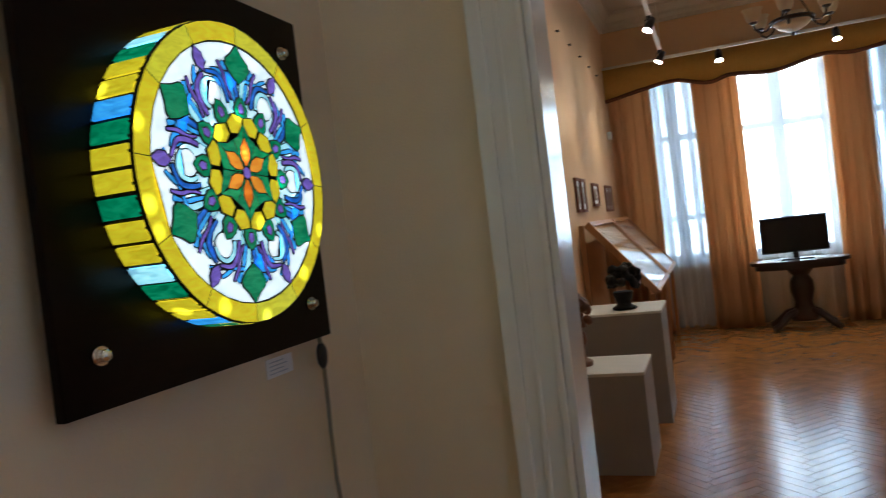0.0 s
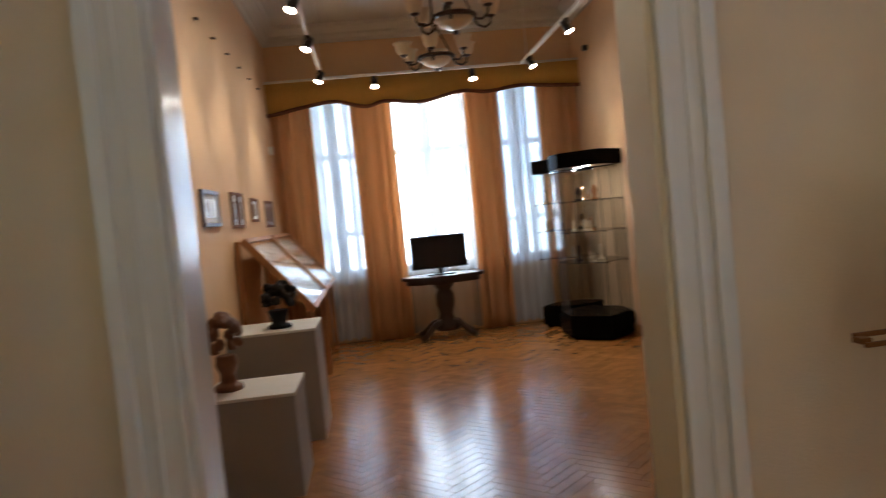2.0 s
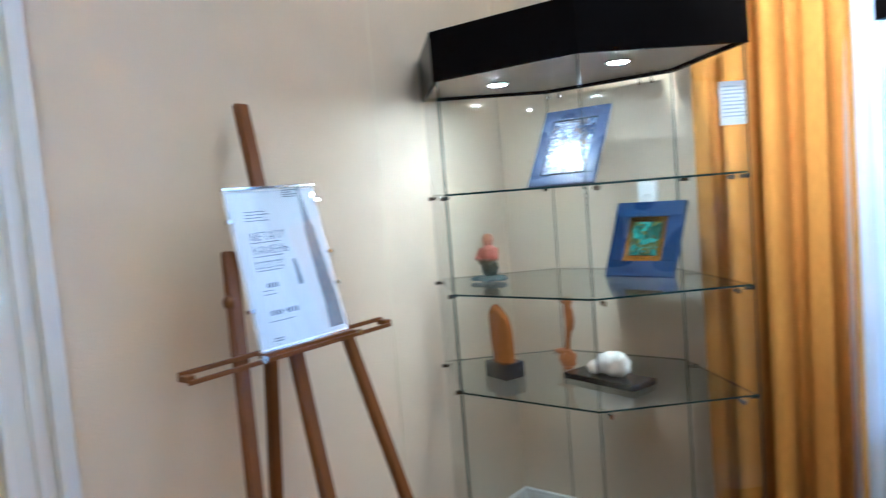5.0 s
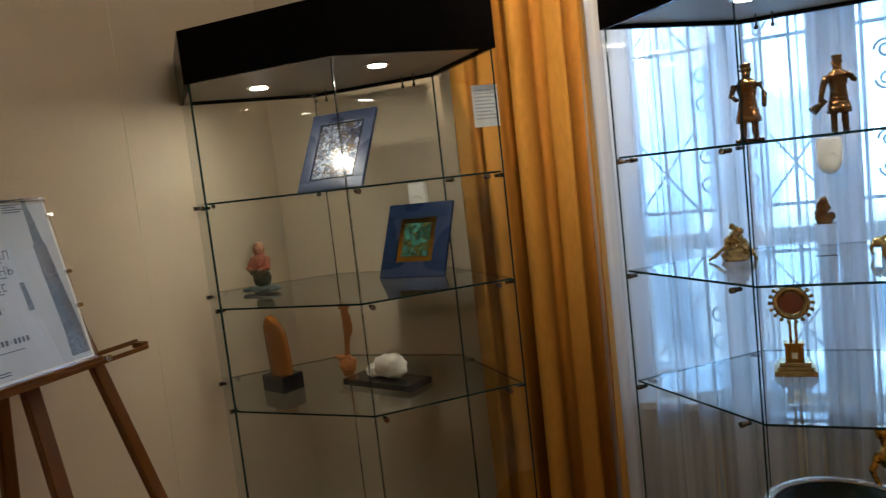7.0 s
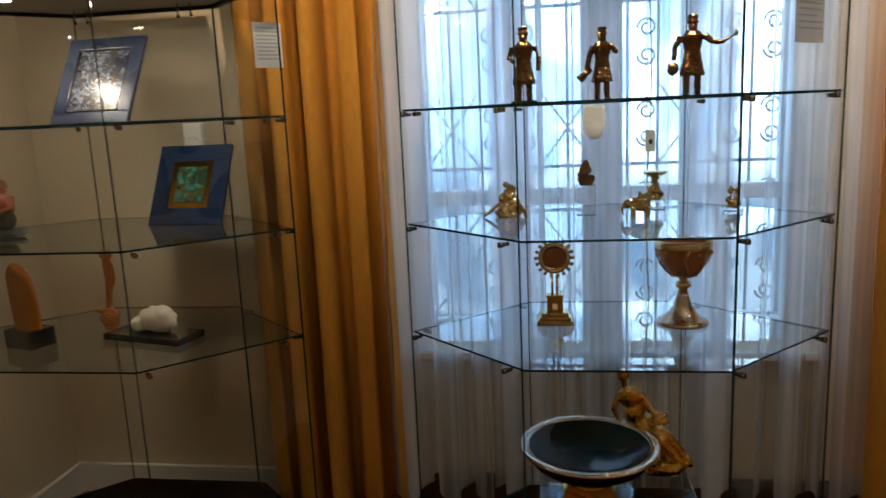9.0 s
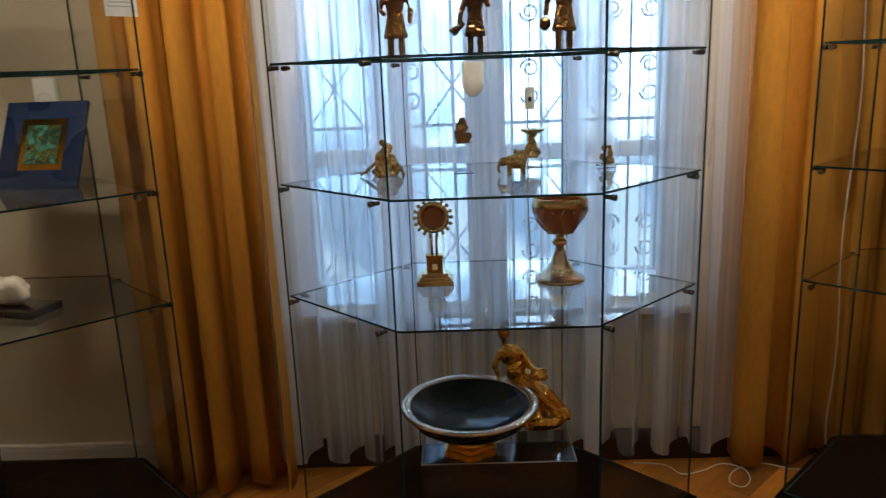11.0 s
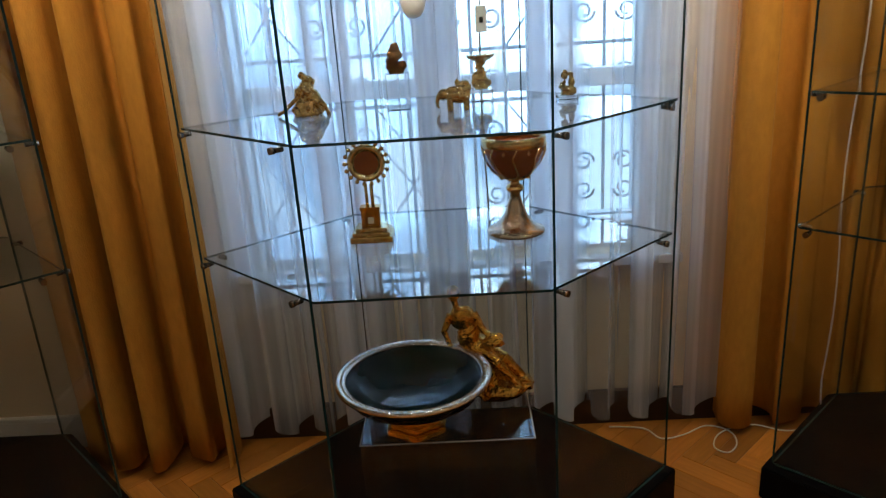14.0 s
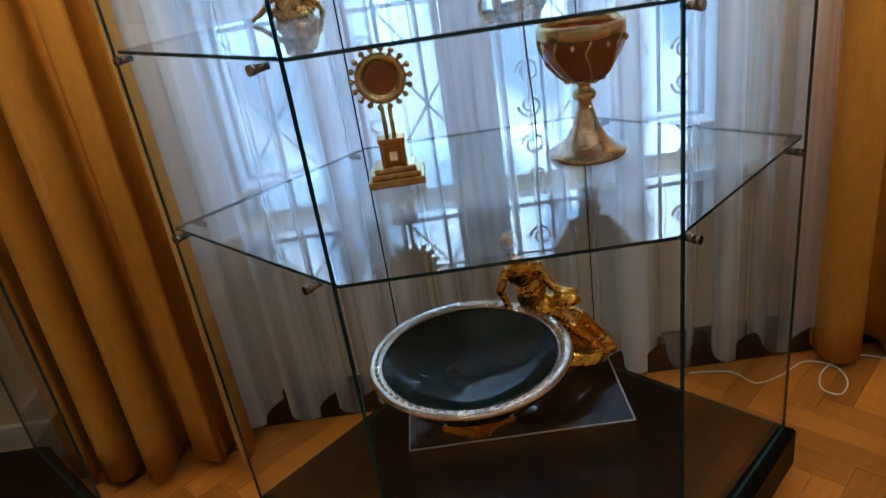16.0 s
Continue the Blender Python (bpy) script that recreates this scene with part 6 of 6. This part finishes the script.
# ---- far room furniture ----
tb = thing("pedestal_table", "dark walnut table on a carved pedestal with curved feet", "table", at=pose(-0.205, 6.86, 0))
pts = [(0.49 * math.copysign(abs(math.cos(a)) ** 0.8, math.cos(a)), 0.27 * math.copysign(abs(math.sin(a)) ** 0.8, math.sin(a))) for a in [2 * math.pi * k / 40 for k in range(40)]]
bm = prism(bmesh.new(), pts, 0.72, 0.755)
part("tabletop", bm, M["walnut"], tb)
part("apron", prism(bmesh.new(), [(x * 0.9, y * 0.88) for x, y in pts], 0.665, 0.72), M["walnut"], tb)
part("pedestal", lathe(bmesh.new(), [(0.13, 0.10), (0.15, 0.14), (0.11, 0.20), (0.085, 0.30), (0.12, 0.42), (0.115, 0.52), (0.08, 0.58), (0.13, 0.64), (0.15, 0.665)], 28), M["walnut"], tb)
for k in range(4):
    a = math.pi / 4 + math.pi / 2 * k
    ca, sa = math.cos(a), math.sin(a) * 0.62
    part("foot", tube(bmesh.new(), [(0.08 * ca, 0.08 * sa, 0.20), (0.22 * ca, 0.22 * sa, 0.17), (0.36 * ca, 0.36 * sa, 0.07), (0.45 * ca, 0.45 * sa, 0.035)], 0.042, 10, 0.032), M["walnut"], tb)
tv = thing("television", "black flat-screen television standing on the walnut table", "television", at=pose(-0.225, 6.88, 0.755, 0, 0, 2))
part("screen_case", boxes((-0.335, 0.335, -0.02, 0.03, 0.075, 0.465), bevel=0.006), M["blackplastic"], tv)
part("screen", boxes((-0.32, 0.32, -0.023, -0.0205, 0.09, 0.45)), M["screen"], tv, "dark glossy screen")
part("stand_neck", boxes((-0.03, 0.03, 0.0, 0.025, 0.012, 0.10), bevel=0.004), M["blackplastic"], tv)
part("stand_foot", boxes((-0.16, 0.16, -0.09, 0.09, 0, 0.014), bevel=0.005), M["blackplastic"], tv)
bm = boxes((-0.11, 0.11, -0.075, 0.075, 0, 0.006), bevel=0.002)
solid("white_papers", bm, M["paper"], "loose white papers lying on the table", "papers", at=pose(0.05, 6.72, 0.755, 0, 0, 8))
solid("white_papers", boxes((-0.12, 0.12, -0.07, 0.07, 0, 0.004)), M["paper"], "loose white papers lying on the table", "papers", at=pose(-0.50, 6.73, 0.755, 0, 0, -6))


def pedestal(x0, x1, y0, y1, h, label):
    p = thing("pedestal", label, "pedestal", "display pedestals")
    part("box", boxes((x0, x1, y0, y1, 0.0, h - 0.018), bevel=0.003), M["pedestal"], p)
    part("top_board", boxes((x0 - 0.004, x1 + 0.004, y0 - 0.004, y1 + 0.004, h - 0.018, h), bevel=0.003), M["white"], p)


pedestal(-1.98, -1.47, 2.34, 2.86, 0.578, "low white boxed pedestal with shaded grey sides carrying a brown carving")
pedestal(-2.02, -1.42, 3.36, 3.92, 0.775, "white boxed pedestal with shaded grey sides carrying a dark sculpture")
rnd = random.Random(5)
bm = lathe(bmesh.new(), [(0.06, 0), (0.07, 0.01), (0.035, 0.03), (0.05, 0.07), (0.06, 0.10)], 18)
for k in range(34):
    a, e = rnd.uniform(0, 6.28), rnd.uniform(-0.3, 1.4)
    r = rnd.uniform(0.05, 0.11)
    blob(bm, (r * math.cos(a) * math.cos(e), r * math.sin(a) * math.cos(e), 0.155 + r * math.sin(e) * 0.9), (0.03, 0.022, 0.028), (rnd.uniform(0, 180), rnd.uniform(0, 180), 0), 0.4, 1, k)
statue("dark_sculpture", bm, M["castiron"], "dark leafy cast-iron sculpture on a white pedestal", "sculpture", at=pose(-1.68, 3.56, 0.775) @ Matrix.Scale(1.3, 4), voxel=0.006)
bm = lathe(bmesh.new(), [(0.09, 0), (0.09, 0.03), (0.05, 0.05), (0.045, 0.10), (0.07, 0.16), (0.06, 0.22)], 20)
for k in range(26):
    a, e = rnd.uniform(0, 6.28), rnd.uniform(-0.6, 1.5)
    blob(bm, (0.09 * math.cos(a) * math.cos(e), 0.09 * math.sin(a) * math.cos(e), 0.33 + 0.13 * math.sin(e)), (0.045, 0.035, 0.04), (rnd.uniform(0, 180), rnd.uniform(0, 180), 0), 0.4, 1, k)
statue("brown_carving", bm, M["terracotta"], "rounded brown carved wooden sculpture on a low pedestal", "sculpture", at=pose(-1.865, 2.60, 0.578) @ Matrix.Scale(0.92, 4), voxel=0.007)


def slant_case(y0, y1):
    """A sloping glazed display stand leaning against the side wall."""
    s = thing("sloping_display_stand", "sloping glazed wooden display stand with white sheets under glass", "display stand", "sloping display stands")
    A, B = Vector((-1.985, 0, 1.40)), Vector((-1.49, 0, 0.80))
    d = (B - A).normalized()
    n = Vector((-d.z, 0, d.x))
    if n.z < 0:
        n = -n
    def slab(name, a0, a1, ya, yb, h0, h1, m, label=""):
        L_ = (B - A).length
        bm = bmesh.new()
        vs = []
        for h in (h0, h1):
            for f, y in ((a0, ya), (a1, ya), (a1, yb), (a0, yb)):
                p = A + d * f * L_ + n * h
                vs.append(bm.verts.new((p.x, y, p.z)))
        bm.faces.new(vs[:4][::-1])
        bm.faces.new(vs[4:])
        for k in range(4):
            bm.faces.new((vs[k], vs[(k + 1) % 4], vs[4 + (k + 1) % 4], vs[4 + k]))
        return part(name, bm, m, s, label)
    slab("back_board", 0, 1, y0, y1, -0.02, 0.0, M["lightwood"])
    slab("frame_rail", 0, 0.05, y0, y1, 0.0, 0.035, M["lightwood"])
    slab("frame_rail", 0.95, 1.0, y0, y1, 0.0, 0.035, M["lightwood"])
    slab("frame_stile", 0.05, 0.95, y0, y0 + 0.04, 0.0, 0.035, M["lightwood"])
    slab("frame_stile", 0.05, 0.95, y1 - 0.04, y1, 0.0, 0.035, M["lightwood"])
    for k in range(3):
        for j in range(2):
            a = 0.09 + 0.29 * k
            ya = y0 + 0.08 + (y1 - y0 - 0.12) / 2 * j
            slab("sheet", a, a + 0.24, ya, ya + (y1 - y0 - 0.2) / 2, 0.002, 0.005, M["paper"], "white sheet under glass")
    g = slab("glass_cover", 0.05, 0.95, y0 + 0.04, y1 - 0.04, 0.022, 0.027, M["glass"], "clear glass cover")
    g.visible_shadow = False
    for y in (y0 + 0.03, y1 - 0.03):
        part("rear_post", boxes((-2.045, -2.005, y - 0.02, y + 0.02, 0, 1.40), bevel=0.003), M["lightwood"], s)
        part("front_leg", boxes((-1.545, -1.505, y - 0.02, y + 0.02, 0, 0.80), bevel=0.003), M["lightwood"], s)


slant_case(4.15, 5.55)
slant_case(5.65, 7.0)


def wall_picture(y, z0, w, h, m=None):
    p = thing("framed_picture", "small dark-framed picture hanging on the peach wall", "picture", "pictures on the wall", pose(XL - 0.02, y, z0))
    bm = boxes((0, 0.022, -w / 2, w / 2, 0, 0.025), (0, 0.022, -w / 2, w / 2, h - 0.025, h), (0, 0.022, -w / 2, -w / 2 + 0.025, 0.025, h - 0.025), (0, 0.022, w / 2 - 0.025, w / 2, 0.025, h - 0.025), bevel=0.003)
    part("frame", bm, M["walnut"] if m is None else m, p)
    part("mat_board", boxes((0, 0.008, -w / 2 + 0.025, w / 2 - 0.025, 0.025, h - 0.025)), M["paper"], p)
    part("print", boxes((0.0082, 0.010, -w * 0.28, w * 0.28, h * 0.25, h * 0.75)), M["print"], p)


wall_picture(3.50, 1.53, 0.52, 0.25)
wall_picture(4.36, 1.51, 0.22, 0.29, M["braid"])
wall_picture(4.62, 1.51, 0.22, 0.29, M["braid"])
wall_picture(5.35, 1.56, 0.36, 0.22, M["braid"])
wall_picture(6.18, 1.50, 0.22, 0.28, M["braid"])
wall_picture(6.45, 1.50, 0.22, 0.28, M["braid"])
for k in range(8):
    y = 2.6 + 0.55 * k
    solid("picture_hook", boxes((XL - 0.02, XL + 0.005, y - 0.02, y + 0.02, 3.0, 3.012), bevel=0.002), M["bronze_dark"], "small dark picture hook high on the wall", "hook", "picture hooks")
solid("wall_sensor", boxes((XL - 0.02, XL + 0.03, 6.86, 6.93, 2.33, 2.42), bevel=0.01), M["plastic"], "small white sensor on the peach wall", "sensor")
solid("wall_bracket", boxes((XRB - 0.06, XRB, 6.6, 6.66, 3.18, 3.24), bevel=0.01), M["blackplastic"], "small dark bracket high on the wall", "bracket")

# small pieces in the far cabinets
rnd = random.Random(77)
for x0, y0, sl in ((1.36, 6.02, 0.30), (1.33, 6.83, 0.0)):
    for z in (Z3, Z2, Z1):
        for k in range(4):
            y = y0 + (-0.24 + 0.16 * k) * (1 if sl else 0.35) + rnd.uniform(-0.02, 0.02)
            x = x0 + rnd.uniform(-0.12, 0.08) + (0 if sl else (-0.18 + 0.12 * k))
            h = rnd.uniform(0.06, 0.17)
            bm = lathe(bmesh.new(), [(h * 0.28, 0), (h * 0.26, h * 0.08), (h * 0.10, h * 0.2), (h * rnd.uniform(0.1, 0.25), h * 0.6), (h * 0.12, h * 0.9), (h * 0.06, h)], 14)
            solid("small_carving", bm, [M["bone"], M["bronze_dark"], M["amber2"], M["silver"]][rnd.randrange(4)], "small carving on a glass shelf in the far room", "carving", "far room carvings", pose(x, y, z))

# ---- parquet, laid herringbone ----
W_, N_ = 0.07, 5


def planks(x0, x1, y0, y1):
    """Centres and turns of herringbone planks inside a rectangle, at 45 degrees to the walls."""
    out = []
    c45 = math.sqrt(0.5)
    R = int(12 / W_)
    span = (abs(x1 - x0) + abs(y1 - y0)) / W_
    cx, cy = (x0 + x1) / 2, (y0 + y1) / 2
    K = int(span) + 12
    for k in range(-K, K):
        for j in range(-K // (2 * N_) - 2, K // (2 * N_) + 3):
            for vert in (0, 1):
                if vert:
                    u, v = k + N_ + 2 * N_ * j + 0.5, k - N_ + 1 + N_ / 2
                else:
                    u, v = k + 2 * N_ * j + N_ / 2, k + 0.5
                u, v = u * W_, v * W_
                x, y = cx + (u - v) * c45, cy + (u + v) * c45
                if x0 - 0.13 < x < x1 + 0.13 and y0 - 0.13 < y < y1 + 0.13:
                    out.append((x, y, 45 + 90 * vert))
    return out


def plank_bm(bm, x=0.0, y=0.0, turn=0.0):
    L_, w = N_ * W_ / 2 - 0.0006, W_ / 2 - 0.0006
    c, s = math.cos(radians(turn)), math.sin(radians(turn))
    b = 0.0012
    vs = []
    for l2, w2, z in ((L_, w, -0.004), (L_, w, -b), (L_ - b, w - b, 0.0)):
        vs.append([bm.verts.new((x + c * a * l2 - s * d * w2, y + s * a * l2 + c * d * w2, z)) for a, d in ((-1, -1), (1, -1), (1, 1), (-1, 1))])
    for p, q in zip(vs, vs[1:]):
        for k in range(4):
            bm.faces.new((p[k], p[(k + 1) % 4], q[(k + 1) % 4], q[k]))
    bm.faces.new(vs[-1])


floor_ob, floor_b = bpy.data.objects["floor"], bpy.data.objects["floor_far_room"]
bm = bmesh.new()
plank_bm(bm)
plank_me = mesh_of("plank", bm, M["oak"])
rest = bmesh.new()
near = 0
for x, y, t in planks(XL, XR, YA, mid):
    if 0.75 < x < XR and -3.1 < y < -0.35 and near < 300:
        o = new("plank", plank_me)
        o.parent = floor_ob
        o.matrix_basis = pose(x, y, 0, 0, 0, t)
        near += 1
    else:
        plank_bm(rest, x, y, t)
o = part("parquet_planks", rest, M["oak_rest"], floor_ob)
o["kind"] = "stuff"
rest = bmesh.new()
for x, y, t in planks(XL, XRB, mid, YB):
    plank_bm(rest, x, y, t)
o = part("parquet_planks", rest, M["oak_b"], floor_b)
o["kind"] = "stuff"
